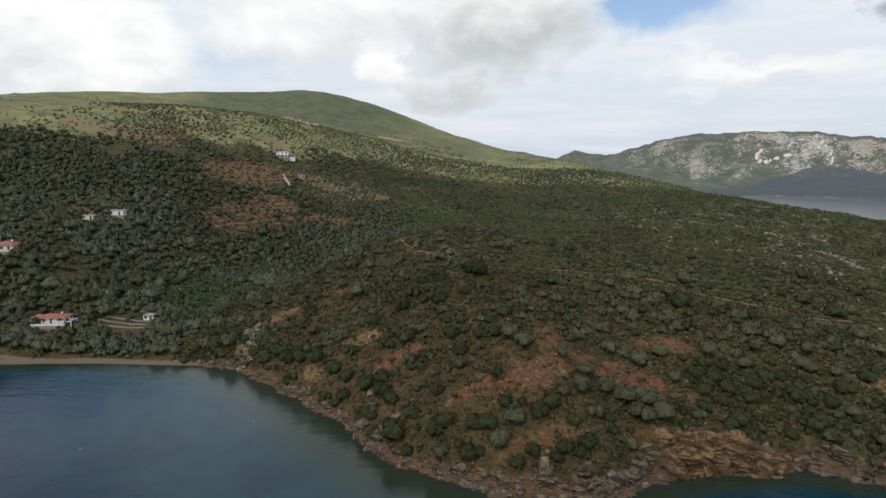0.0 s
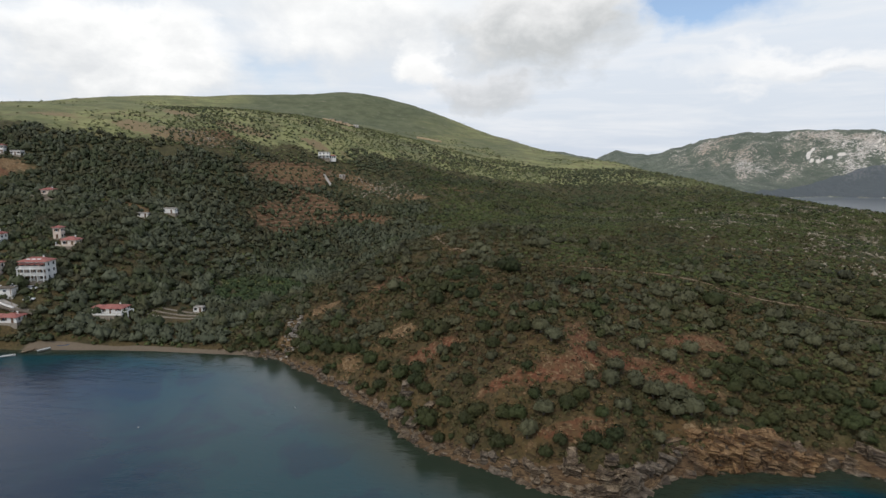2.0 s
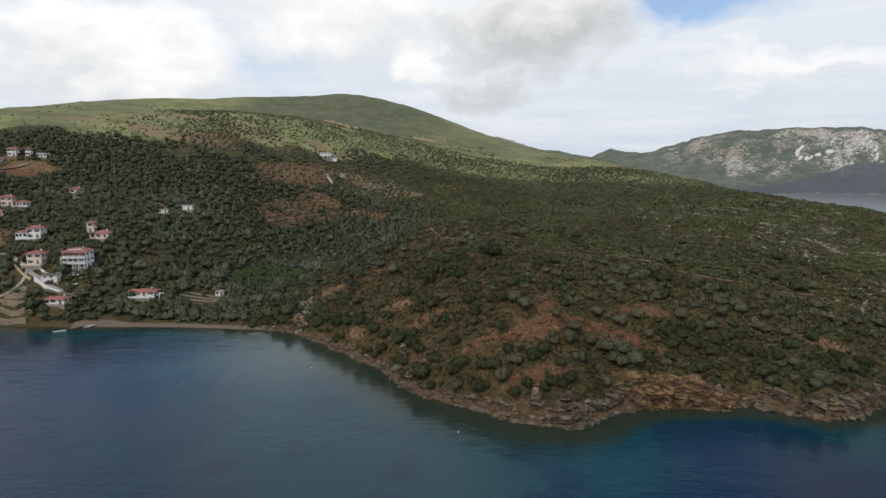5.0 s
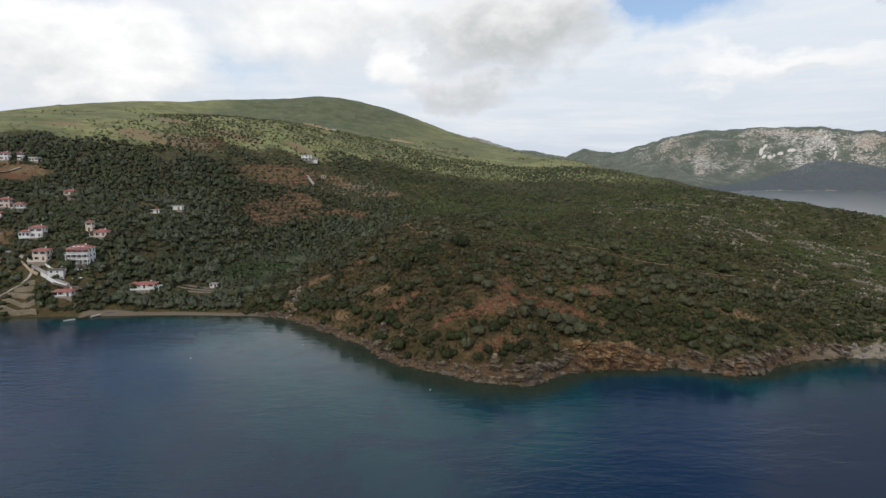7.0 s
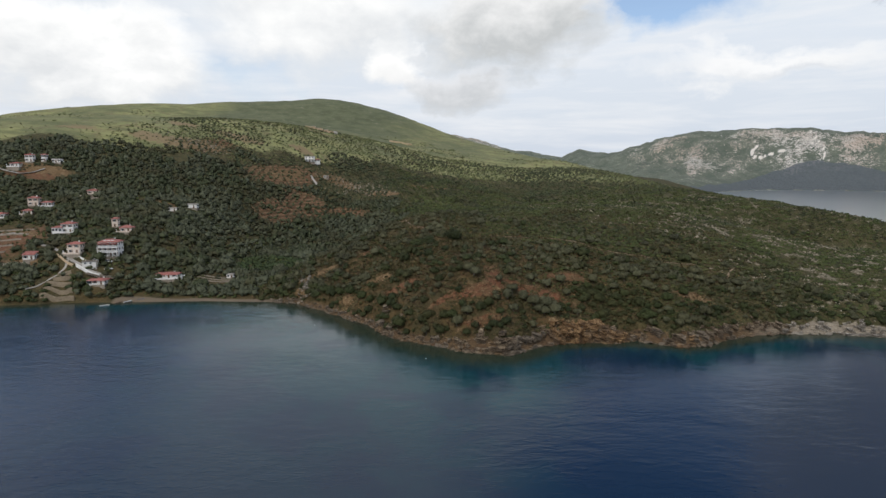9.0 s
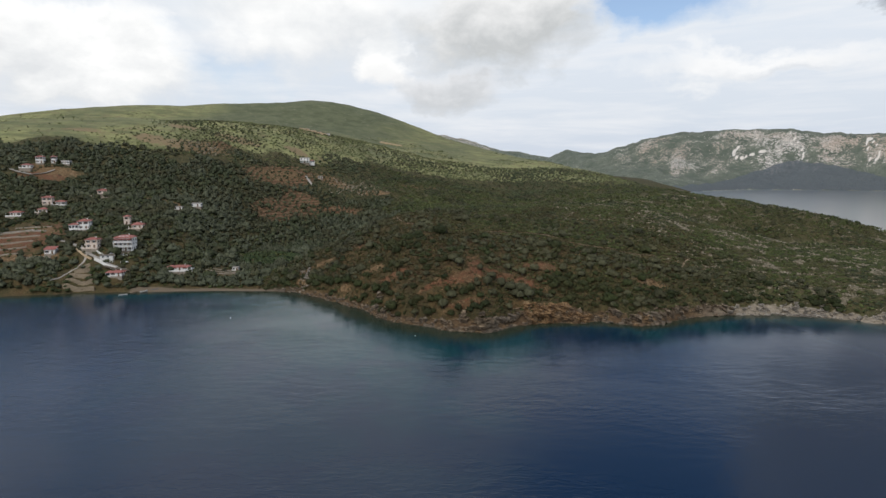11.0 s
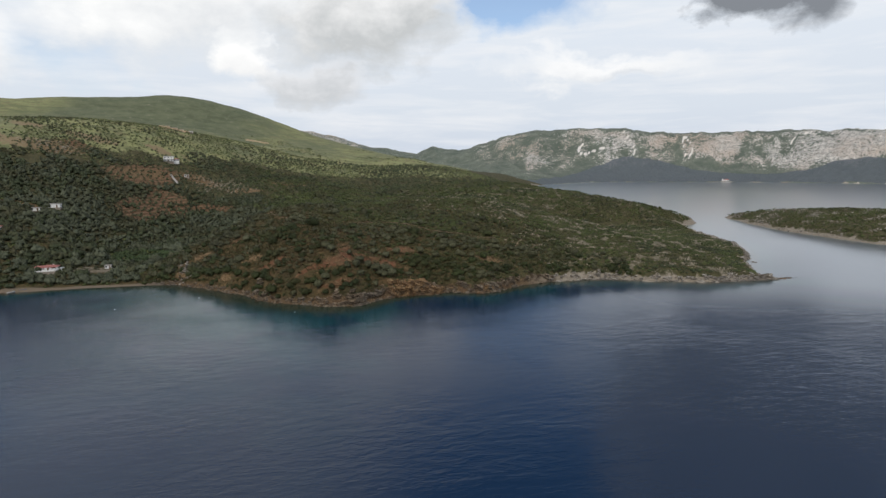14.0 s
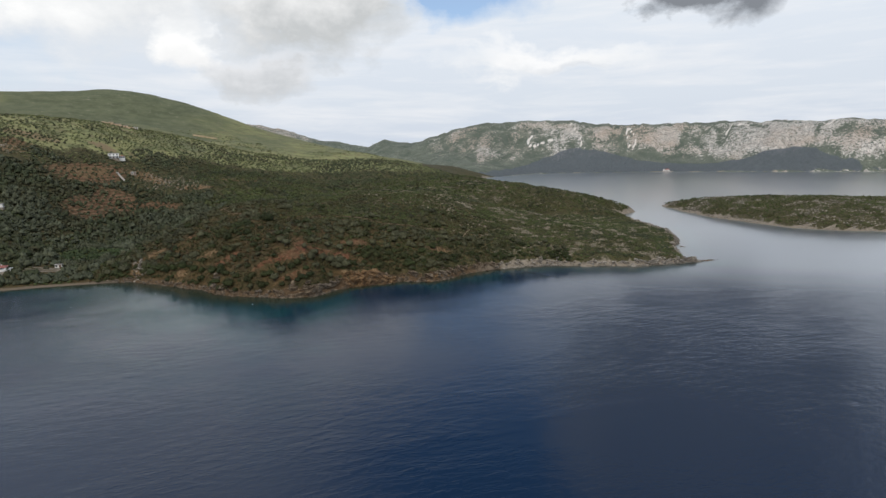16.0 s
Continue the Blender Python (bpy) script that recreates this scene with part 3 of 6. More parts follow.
def ground_kinds(x, y, z, d):
    out = {k: np.zeros(x.shape) for k in ("red", "tan", "grass", "shaded_heath")}
    for kind, x0, y0, wx, wy, turn in PATCHES:
        c, s = math.cos(radians(turn)), math.sin(radians(turn))
        u, v = ((x - x0) * c + (y - y0) * s) / wx, (-(x - x0) * s + (y - y0) * c) / wy
        out[kind] = np.maximum(out[kind], np.exp(-0.69 * (u * u + v * v)))
    high = step01(74, 96, z + 14 * fractal(x, y, 120, 6, 3)) * (x < 900)
    high = np.maximum(high, step01(540, 640, y + 30 * rough2(x, y, 50, 7)) * step01(38, 58, z) * (x < 420))
    out["grass"] = np.maximum(out["grass"], high)
    # cloud shade painted over the far hill, and darker mottling elsewhere
    out["shaded_heath"] = np.clip(step01(800, 900, y + 60 * fractal(x, y, 190, 8, 3)) * step01(-470, -405, x + 0.25 * (1000 - y) + 25 * rough2(x, y, 70, 15)) * (1 - 0.8 * step01(-130, -40, x + 30 * rough2(x, y, 60, 13))) + 0.45 * step01(0.1, 0.5, fractal(x, y, 90, 14, 3)), 0, 1)
    sand = beachy(x, y) * (1 - step01(2.0, 5.0, d + 1.5 * rough2(x, y, 9, 5))) * step01(-8, -1, d)
    rock = (1 - beachy(x, y)) * (1 - step01(0.8, 2.4, d - 1.2 * np.exp(-((x - 62) / 20) ** 2) - 0.9 * step01(120, 170, x))) * np.where(x > -90, 1.0, 0.45)
    rock = np.maximum(rock, 0.46 * stony(x, y) * (y < 480))
    out["terrace"] = step01(330, 370, y)
    out["lush"] = 0.9 * np.maximum(step01(205, 250, y - 60 * (1 - step01(-150, -110, x)) + 20 * rough2(x, y, 40, 12)), np.maximum(low_scrub_share(x, y), np.maximum(0.35 * (1 - step01(-90, -72, x)), step01(62, 105, x + 12 * rough2(x, y, 25, 18)))))
    out["sand"], out["rock"], out["pale"] = sand, rock, step01(130, 175, x + 25 * rough2(x, y, 30, 3))
    return out


def build_ground():
    xs = spaced(-215, 312, 2.0, -2700, 2800, 1.05)
    ys = spaced(98, 215, 1.7, -2600, 4500, 1.035)
    x, y, f = sheet(xs, ys)
    z, d = ground_height(x, y)
    ob = mesh_object("ground", np.stack([x, y, z], -1), f, GROUND, smooth=True)
    for k, v in ground_kinds(x, y, z, d).items():
        attribute(ob, k, v)
    return tagged(ob, "dry hillside of scrub, red earth and rocky shore", "hillside", kind="structure")


def build_far_mountains():
    az = np.radians(np.arange(-9, 69, 0.14))
    rs = np.concatenate([np.arange(1350, 2700, 20), np.arange(2700, 4300, 70)])
    ga, gr = np.meshgrid(az, rs)
    x, y = (np.sin(ga) * gr).ravel(), (np.cos(ga) * gr).ravel()
    n, m = len(az), len(rs)
    i = np.arange(n * m).reshape(m, n)
    f = np.stack([i[:-1, :-1], i[:-1, 1:], i[1:, 1:], i[1:, :-1]], -1).reshape(-1, 4)
    zn, d = near_land(x, y)
    lift = far_land(x, y, d)
    z = zn + lift
    rise = step01(60, 300, d)
    buttress = np.abs(fractal(x, y, 260, 31, 4))
    rise = rise * (1 - 0.75 * step01(0.80, 1.0, z / np.maximum(hills(x, y, FAR_HILLS), 60)))
    z = z + rise * (fractal(x, y, 120, 33, 4) * 8 - buttress * 26 + 10 + 9 * fractal(np.degrees(np.arctan2(x, y)) * 60, z * 0.9, 95, 47, 4) * step01(30, 80, z)) + step01(5, 40, d) * fractal(x, y, 40, 35, 3) * 2
    z = np.where(d > 0, z, np.maximum(d * 0.3, -12)) - 22 * (1 - step01(1400, 1560, np.hypot(x, y)))
    a = np.degrees(np.arctan2(x, y))
    share = z / np.maximum(np.tile(z.reshape(m, n).max(0), m), 40)
    gully = np.abs(fractal(a * 42, zn + lift, 95, 53, 3))
    z = z + rise * step01(25, 70, lift) * (1 - step01(0.70, 0.92, share)) * (np.minimum(gully, 0.6) * 80 - 20)
    # uneven crest with clumps of trees
    z = z + step01(0.75, 0.95, share) * step01(40, 90, z) * (3.5 * fractal(a * 60, 0 * a, 70, 91, 4) + 2.5 * np.maximum(rough2(a * 60, x * 0.02, 14, 92), 0))
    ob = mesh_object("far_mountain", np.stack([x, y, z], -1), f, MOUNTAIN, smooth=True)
    ribs = fractal(a * 60, z * 0.9, 95, 47, 4)
    crown = step01(0.90, 0.97, share + 0.05 * fractal(a * 30, z, 50, 67, 3)) * (1 - 0.8 * step01(46, 52, a))
    face = step01(30, 72, z + 22 * fractal(a * 30, 0 * a, 80, 68, 3)) * (1 - 0.9 * crown) * step01(17.5, 23.5, a + 0.04 * (z - 60) + 2.0 * rough2(a * 30, z, 40, 69))
    bare = 0.08 + 0.47 * face + 0.22 * ribs * face + 0.12 * fractal(x, y, 300, 37, 3) * face - 0.30 * (1 - step01(0.02, 0.14, gully)) * face + 0.10 * step01(0.2, 0.5, gully) * face + 0.12 * step01(44, 52, a) * face + 0.42 * step01(0.55, 0.8, share) * (1 - step01(3, 7, a))
    attribute(ob, "bare", np.clip(bare, 0, 1) * step01(10, 60, d) + 0.5 * (1 - step01(2, 9, d)))
    # two pale chutes of scree that meet, and fainter ones along the cliffs
    fork = np.minimum(np.abs(a - 29.2 + 0.5 * np.sin((z - 88) / 14)) + 0.1 * np.maximum(z - 128, 0), 0.55 * np.abs(a - 29.2 - (z - 88) * 0.075) + 0.1 * np.maximum(z - 118, 0)) + 0.12 * np.maximum(86 - z, 0)
    chute = np.abs(fractal(a * 30 + 0.25 * z, 0.55 * z, 60, 59, 2))
    attribute(ob, "scree", np.maximum(1 - step01(0.07, 0.24, fork), (1 - step01(0.015, 0.05, chute)) * face * step01(0.1, 0.35, fractal(a * 40, z, 120, 61, 2))))
    # outline of the painted cloud shadow: two humps up the lower slope
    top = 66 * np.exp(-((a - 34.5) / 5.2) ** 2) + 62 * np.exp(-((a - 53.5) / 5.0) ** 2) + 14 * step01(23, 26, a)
    attribute(ob, "dark_patch", step01(-9, 9, top - z - 4 + 15 * fractal(a * 30, z, 75, 41, 3)) * step01(1, 5, d))
    return tagged(ob, "far limestone mountain ridge with grey cliffs and scrub", "mountain", kind="structure")


def build_sea():
    xs = spaced(-300, 345, 8, -2800, 2900, 1.08)
    ys = spaced(60, 240, 8, -2700, 4500, 1.08)
    x, y, f = sheet(xs, ys)
    ob = mesh_object("sea_water", np.stack([x, y, 0 * x], -1), f, WATER, smooth=True)
    d = np.maximum(signed_distance(x, y, COAST), signed_distance(x, y, ISLET))
    cove = 0.15 * step01(100, 150, y) * step01(-260, -200, x) * (1 - step01(-55, -25, x))
    attribute(ob, "calm", cove + step01(10, 130, y + 0.6 * np.maximum(x - 250, 0)) * step01(130, 270, x))
    attribute(ob, "shallow", np.exp(np.minimum(d + 2.5, 0) / (11 + 34 * step01(-130, -90, x) * (1 - step01(20, 60, x)))))
    return tagged(ob, "calm deep blue sea water, teal near the shore", "water", kind="structure")


build_ground()
build_far_mountains()
build_sea()

# ---------------------------------------------------------------- materials of the things
PLASTER = plain("white_plaster", (0.62, 0.60, 0.56), (0.80, 0.79, 0.76), 0.8, 0.85, 0.15)
PINK = plain("pale_pink_plaster", (0.56, 0.46, 0.38), (0.70, 0.60, 0.51), 0.8, 0.85, 0.15)
OCHRE = plain("ochre_plaster", (0.42, 0.31, 0.19), (0.55, 0.42, 0.28), 0.8, 0.85, 0.15)
TILES = plain("terracotta_tiles", (0.22, 0.072, 0.060), (0.41, 0.185, 0.155), 1.6, 0.8, 0.5)
STONE = plain("stone_wall", (0.16, 0.135, 0.105), (0.36, 0.31, 0.25), 1.4, 0.9, 0.7)
SEA_WALL = plain("tan_stone", (0.15, 0.118, 0.080), (0.34, 0.270, 0.185), 1.4, 0.9, 0.7)
SEA_STONE = plain("weathered_stone", (0.070, 0.058, 0.044), (0.19, 0.16, 0.125), 1.4, 0.9, 0.7)
CONCRETE = plain("pale_concrete", (0.24, 0.22, 0.195), (0.40, 0.37, 0.33), 0.7, 0.9, 0.3)
SHUTTER = plain("painted_shutter", (0.10, 0.055, 0.03), (0.17, 0.10, 0.06), 3, 0.6, 0.2)
FRAME = plain("white_paint", (0.66, 0.66, 0.65), (0.78, 0.78, 0.77), 2, 0.5, 0.1)
GLASS = plain("window_glass", (0.015, 0.02, 0.025), (0.03, 0.04, 0.05), 1, 0.06, 0.0)
GLASS.node_tree.nodes["Principled BSDF"].inputs["Specular IOR Level"].default_value = 0.5
WOOD = plain("weathered_wood", (0.12, 0.085, 0.05), (0.26, 0.20, 0.14), 4, 0.85, 0.3)
HULL = plain("white_hull", (0.38, 0.38, 0.37), (0.52, 0.52, 0.50), 1, 0.4, 0.1)
PAINT_BLUE = plain("blue_paint", (0.04, 0.08, 0.16), (0.07, 0.13, 0.24), 2, 0.5, 0.1)


def part(name, bm, mat, parent, label=""):
    me = bpy.data.meshes.new(name)
    bm.to_mesh(me)
    bm.free()
    me.materials.append(mat)
    ob = new(name, me)
    ob.parent = parent
    return tagged(ob, label)


def box(bm, x0, x1, y0, y1, z0, z1, bevel=0.0):
    made = bmesh.ops.create_cube(bm, size=1.0, matrix=Matrix.Translation(((x0 + x1) / 2, (y0 + y1) / 2, (z0 + z1) / 2)) @ Matrix.Diagonal((x1 - x0, y1 - y0, z1 - z0, 1)))
    if bevel:
        edges = list({e for v in made["verts"] for e in v.link_edges})
        bmesh.ops.bevel(bm, geom=edges, offset=bevel, segments=1, affect="EDGES")
    return bm


def box_bm(*args, **kw):
    return box(bmesh.new(), *args, **kw)


def height_at(x, y):
    z, _ = ground_height(np.array([float(x)]), np.array([float(y)]))
    return float(z[0])


# ---------------------------------------------------------------- houses
def hip_roof(w, d, z, rise, over=0.5, thick=0.18):
    """A hipped roof of tiles with eaves, tile courses stepping up each slope, and a ridge."""
    bm = bmesh.new()
    courses = max(5, int(math.hypot(d / 2 + over, rise) / 0.45))
    hw, hd = w / 2 + over, d / 2 + over
    run = min(hw, hd)
    rings = []
    for k in range(courses + 1):
        f = k / courses
        inx = run * f if hw > hd else run * f
        a, b = max(hw - inx, 0.02), max(hd - inx, 0.02)
        zz = z + rise * f
        for lift in ((0,) if k == 0 else (-0.0, 0.07) if k < courses else (0.0,)):
            rings.append([bm.verts.new(p) for p in ((-a, -b, zz + lift), (a, -b, zz + lift), (a, b, zz + lift), (-a, b, zz + lift))])
    low = [bm.verts.new((v.co.x, v.co.y, z - thick)) for v in rings[0]]
    rings.insert(0, low)
    for r, s in zip(rings, rings[1:]):
        for i in range(4):
            bm.faces.new((r[i], r[(i + 1) % 4], s[(i + 1) % 4], s[i]))
    bm.faces.new(rings[-1])
    bm.faces.new(low[::-1])
    return bm


def lean_roof(w, d, z, rise, over=0.4, thick=0.18):
    """One slope of tiles, low at the front."""
    bm = bmesh.new()
    n = max(5, int(d / 0.5))
    hw, hd = w / 2 + over, d / 2 + over
    rows = []
    for k in range(n + 1):
        f = k / n
        for lift in ((0.0,) if k in (0, n) else (0.0, 0.07)):
            rows.append((-hd + 2 * hd * f, z + rise * f + lift))
    top = [[bm.verts.new((sx * hw, y, zz)) for sx in (-1, 1)] for y, zz in rows]
    low = [[bm.verts.new((sx * hw, y, zz - thick)) for sx in (-1, 1)] for y, zz in rows]
    for r, s in zip(top, top[1:]):
        bm.faces.new((r[0], r[1], s[1], s[0]))
    for r, s in zip(low, low[1:]):
        bm.faces.new((r[1], r[0], s[0], s[1]))
    for i in (0, 1):
        for a, b, c, e in zip(top, top[1:], low, low[1:]):
            bm.faces.new((a[i], b[i], e[i], c[i]) if i == 1 else (c[i], e[i], b[i], a[i]))
    for r, s in ((top[0], low[0]), (low[-1], top[-1])):
        bm.faces.new((r[1], r[0], s[0], s[1]))
    return bm


def window(parent, x, y, z, w, h, side, shutters=True):
    """A framed window on the front (side 0), right (1) or left (-1) wall, its sill at z."""
    root = part("window", box_bm(-w / 2 - 0.08, w / 2 + 0.08, -0.05, 0.05, -0.08, h + 0.08, bevel=0.02), FRAME, parent)
    turn = {0: 0, 1: 90, -1: -90}[side]
    root.matrix_basis = pose(x, y, z, 0, 0, turn)
    part("pane", box_bm(-w / 2, w / 2, -0.075, -0.055, 0.0, h), GLASS, root)
    if shutters:
        for s in (-1, 1):
            bm = bmesh.new()
            c = s * (w / 2 + 0.08 + w * 0.25)
            box(bm, c - w * 0.24, c + w * 0.24, -0.06, 0.0, 0.0, h)
            for k in range(5):
                box(bm, c - w * 0.2, c + w * 0.2, -0.08, -0.06, h * (0.1 + 0.17 * k), h * (0.2 + 0.17 * k))
            part("shutter", bm, SHUTTER, root)
    return root


def railing_bm(x0, x1, y0, y1, z, h=0.95, step=0.5, depth_sides=True):
    """A balcony railing round three sides: handrail, low rail and bars."""
    bm = bmesh.new()
    t = 0.05
    box(bm, x0, x1, y0, y0 + t, z + h - 0.07, z + h)
    box(bm, x0, x1, y0, y0 + t, z + 0.1, z + 0.15)
    n = max(2, int((x1 - x0) / step))
    for k in range(n + 1):
        x = x0 + (x1 - x0 - t) * k / n
        box(bm, x, x + t, y0, y0 + t, z, z + h - 0.07)
    if depth_sides:
        for xs in (x0, x1 - t):
            box(bm, xs, xs + t, y0 + t, y1, z + h - 0.07, z + h)
            box(bm, xs, xs + t, y0 + t, y1, z + 0.1, z + 0.15)
    return bm


def house(x, y, yaw, w, d, storeys, label, wall=None, roof="hip", rise=1.7, bays=3, balconies=0, chimney=True, annex=None, sh=2.7, base=3.0, group="houses of the village", lift=0.0, shutters=True, awnings=False, terrace=0.0):
    wall = wall or PLASTER
    w, d = w * 0.73, d * 0.75
    bays = max(1, round(bays * 0.8))
    if annex:
        annex = tuple(v * 0.74 for v in annex[:4]) + annex[4:]
    root = tagged(new("house"), label, "house", group)
    root.matrix_basis = pose(x, y, height_at(x, y) + lift, 0, 0, yaw)
    h, rise = storeys * sh, rise * 0.78
    bm = bmesh.new()
    box(bm, -w / 2, w / 2, -d / 2, d / 2, -base, h, bevel=0.05)
    part("wall", bm, wall, root)
    bm = box_bm(-w / 2 - 0.06, w / 2 + 0.06, -d / 2 - 0.06, d / 2 + 0.06, -base, 0.15)
    part("plinth", bm, STONE, root, "rough stone plinth")
    if roof == "hip":
        r = part("roof", hip_roof(w, d, h + 0.18, rise), TILES, root, "red terracotta tile roof")
    elif roof == "lean":
        r = part("roof", lean_roof(w, d, h + 0.18, rise), TILES, root, "red terracotta tile roof")
    else:
        bm = box_bm(-w / 2 - 0.2, w / 2 + 0.2, -d / 2 - 0.2, d / 2 + 0.2, h + 0.003, h + 0.22, bevel=0.04)
        for (x0, x1, y0, y1) in ((-w / 2, w / 2, -d / 2, -d / 2 + 0.2), (-w / 2, w / 2, d / 2 - 0.2, d / 2), (-w / 2, -w / 2 + 0.2, -d / 2 + 0.2, d / 2 - 0.2), (w / 2 - 0.2, w / 2, -d / 2 + 0.2, d / 2 - 0.2)):
            box(bm, x0, x1, y0, y1, h + 0.22, h + 0.6)
        r = part("roof", bm, CONCRETE, root, "flat concrete roof with a parapet")
    if awnings:
        for k in (-1, 0, 1):
            bm = box_bm(k * w * 0.2 - 0.7, k * w * 0.2 + 0.7, -d * 0.34, -d * 0.16, h + 0.4, h + 1.12, bevel=0.04)
            part("roof_light", bm, FRAME, r, "pale skylight in the red roof")
    if chimney and roof != "flat":
        bm = box_bm(w * 0.2, w * 0.2 + 0.5, 0.3, 0.8, h, h + rise + 0.5, bevel=0.03)
        box(bm, w * 0.2 - 0.08, w * 0.2 + 0.58, 0.22, 0.88, h + rise + 0.5, h + rise + 0.62)
        part("chimney", bm, PLASTER, r)
    for s in range(storeys):
        z = s * sh + 0.95
        for k in range(bays):
            bx = -w / 2 + w * (k + 0.5) / bays
            if s == 0 and k == bays // 2:
                door = part("door", box_bm(bx - 0.5, bx + 0.5, -d / 2 - 0.06, -d / 2 + 0.02, 0.16, 2.25, bevel=0.02), SHUTTER, root, "brown wooden door")
                part("handle", box_bm(bx + 0.35, bx + 0.40, -d / 2 - 0.11, -d / 2 - 0.06, 1.1, 1.25), FRAME, door)
            else:
                window(root, bx, -d / 2, z, 1.1, 1.25, 0, shutters)
        for side in (1, -1):
            for f in (-0.22, 0.25):
                window(root, side * w / 2, d * f, z, 1.0, 1.2, side, False)
    for s in range(balconies):
        z = (s + 1) * sh
        slab = part("balcony", box_bm(-w / 2 - 0.1, w / 2 + 0.1, -d / 2 - 1.9, -d / 2 - 0.0, z - 0.2, z, bevel=0.03), PLASTER, root)
        part("railing", railing_bm(-w / 2 - 0.1, w / 2 + 0.1, -d / 2 - 1.88, -d / 2 - 0.02, z), FRAME, slab)
        n = bays + 1
        for k in range(n):
            bx = -w / 2 + 0.15 + (w - 0.3) * k / (n - 1)
            bm = box_bm(bx - 0.15, bx + 0.15, -d / 2 - 1.75, -d / 2 - 1.45, z - sh, z - 0.2, bevel=0.02)
            box(bm, bx - 0.22, bx + 0.22, -d / 2 - 1.82, -d / 2 - 1.38, z - 0.4, z - 0.2)
            part("column", bm, PLASTER, slab)
        if awnings and s == balconies - 1:
            for k in range(3):
                ex = -w / 2 + w * (k + 0.5) / 3
                bm = bmesh.new()
                v = [bm.verts.new(p) for p in ((ex - w / 7, -d / 2 - 0.02, z + 2.3), (ex + w / 7, -d / 2 - 0.02, z + 2.3), (ex + w / 7, -d / 2 - 1.7, z + 1.75), (ex - w / 7, -d / 2 - 1.7, z + 1.75))]
                bm.faces.new(v)
                bmesh.ops.solidify(bm, geom=bm.faces[:], thickness=0.05)
                part("awning", bm, TILES, root, "faded red awning")
    if terrace:
        side = w / 2 + 1.2
        deck = part("terrace", box_bm(-side, side, -d / 2 - terrace, -d / 2 - 0.07, -base, 0.08, bevel=0.04), STONE, root, "stone terrace before the house")
        for x0, x1, y0, y1 in ((-side, side, -d / 2 - terrace, -d / 2 - terrace + 0.2), (-side, -side + 0.2, -d / 2 - terrace + 0.2, -d / 2 - 0.07), (side - 0.2, side, -d / 2 - terrace + 0.2, -d / 2 - 0.07)):
            part("parapet", box_bm(x0, x1, y0, y1, 0.083, 0.85, bevel=0.03), wall, deck)
        for k in range(4):
            px = -side + 0.25 + (2 * side - 0.5) * k / 3
            part("terrace_post", box_bm(px - 0.12, px + 0.12, -d / 2 - terrace + 0.25, -d / 2 - terrace + 0.5, 0.083, 2.3, bevel=0.02), FRAME, deck)
    if annex:
        ax, ay, aw, ad, ah = annex
        bm = box_bm(ax - aw / 2, ax + aw / 2, ay - ad / 2, ay + ad / 2, -base, ah, bevel=0.05)
        wing = part("side_wing", bm, wall, root)
        bm = hip_roof(aw, ad, ah + 0.18, 0.9, 0.35)
        bmesh.ops.translate(bm, vec=(ax, ay, 0), verts=bm.verts)
        part("wing_roof", bm, TILES, wing, "low red tile roof")
        for k in range(3):
            win = window(root, ax - aw / 2 + aw * (k + 0.5) / 3, ay - ad / 2, max(0.6, ah - 2.0), 1.3, 1.4, 0, False)
    return root


# x, y, yaw, width, depth, storeys and what sets each apart
house(-186, 214, 8, 14.5, 9.5, 3, "three-storey white house with balconies and red roof", bays=5, balconies=2, rise=1.9, awnings=True)
house(-227, 239, 12, 9.5, 8, 2, "white village house with red roofs and lower wing", terrace=2.6, bays=3, rise=1.7, annex=(-7.2, -2.5, 7.5, 6.5, 3.4))
house(-205, 212, 5, 9.5, 7, 2, "pale pink two-storey house with red hipped roof", terrace=2.6, wall=PINK, bays=3, rise=1.4)
house(-205, 251, 10, 5, 5, 2, "pale peach plastered house tower among trees", wall=PINK, bays=1, rise=1.1, chimney=False)
house(-195, 246, 8, 9.5, 7, 1, "low peach house with red hipped roof", terrace=2.6, wall=PINK, bays=3, rise=1.8)
house(-288, 292, 14, 9, 7, 2, "white two-storey house with red roof uphill", wall=PINK, bays=3, rise=1.4)
house(-277, 290, 14, 9, 6, 1, "white one-storey house beside a taller one", terrace=2.6, bays=4, rise=1.2, chimney=False, lift=0.6)
house(-283, 279, 14, 7.5, 6, 1, "small white house below two others", terrace=2.6, wall=PINK, bays=3, rise=1.3, chimney=False)
house(-300, 275, 10, 10.5, 6.5, 1, "long low white house with tiled roof", terrace=2.6, bays=4, rise=1.2, chimney=False)
house(-258, 312, 12, 9, 7, 1, "pink house on a stone terrace", wall=PINK, bays=3, rise=1.5, lift=1.6, base=5)
house(-339, 343, 10, 9, 7, 1, "white hillside house with pink roof", terrace=2.6, bays=3, rise=1.3, chimney=False)
house(-334, 352, 10, 8, 6, 2, "white two-storey hillside house", bays=3, rise=1.2)
house(-325, 356, 10, 5, 5, 2, "narrow white hillside house", bays=2, rise=0.9, chimney=False)
house(-316, 358, 6, 9.5, 6, 1, "long white flat-roofed hillside house", bays=4, roof="flat")
house(-149.5, 208.5, 6, 13, 8, 1, "low beach house with red roof and white terrace", bays=4, rise=1.3, sh=2.1, terrace=3.0, annex=(-7.2, -0.8, 7.0, 6.0, 2.2))
house(-179, 191.5, 4, 9, 7, 1, "small white shore house with red roof", bays=3, rise=1.4, sh=2.2, annex=(-5.5, -0.6, 4.5, 5, 2.2))
house(-229, 208, 14, 8, 7, 1, "white cottage with lean-to red roof", bays=3, roof="lean", rise=1.6, chimney=False)
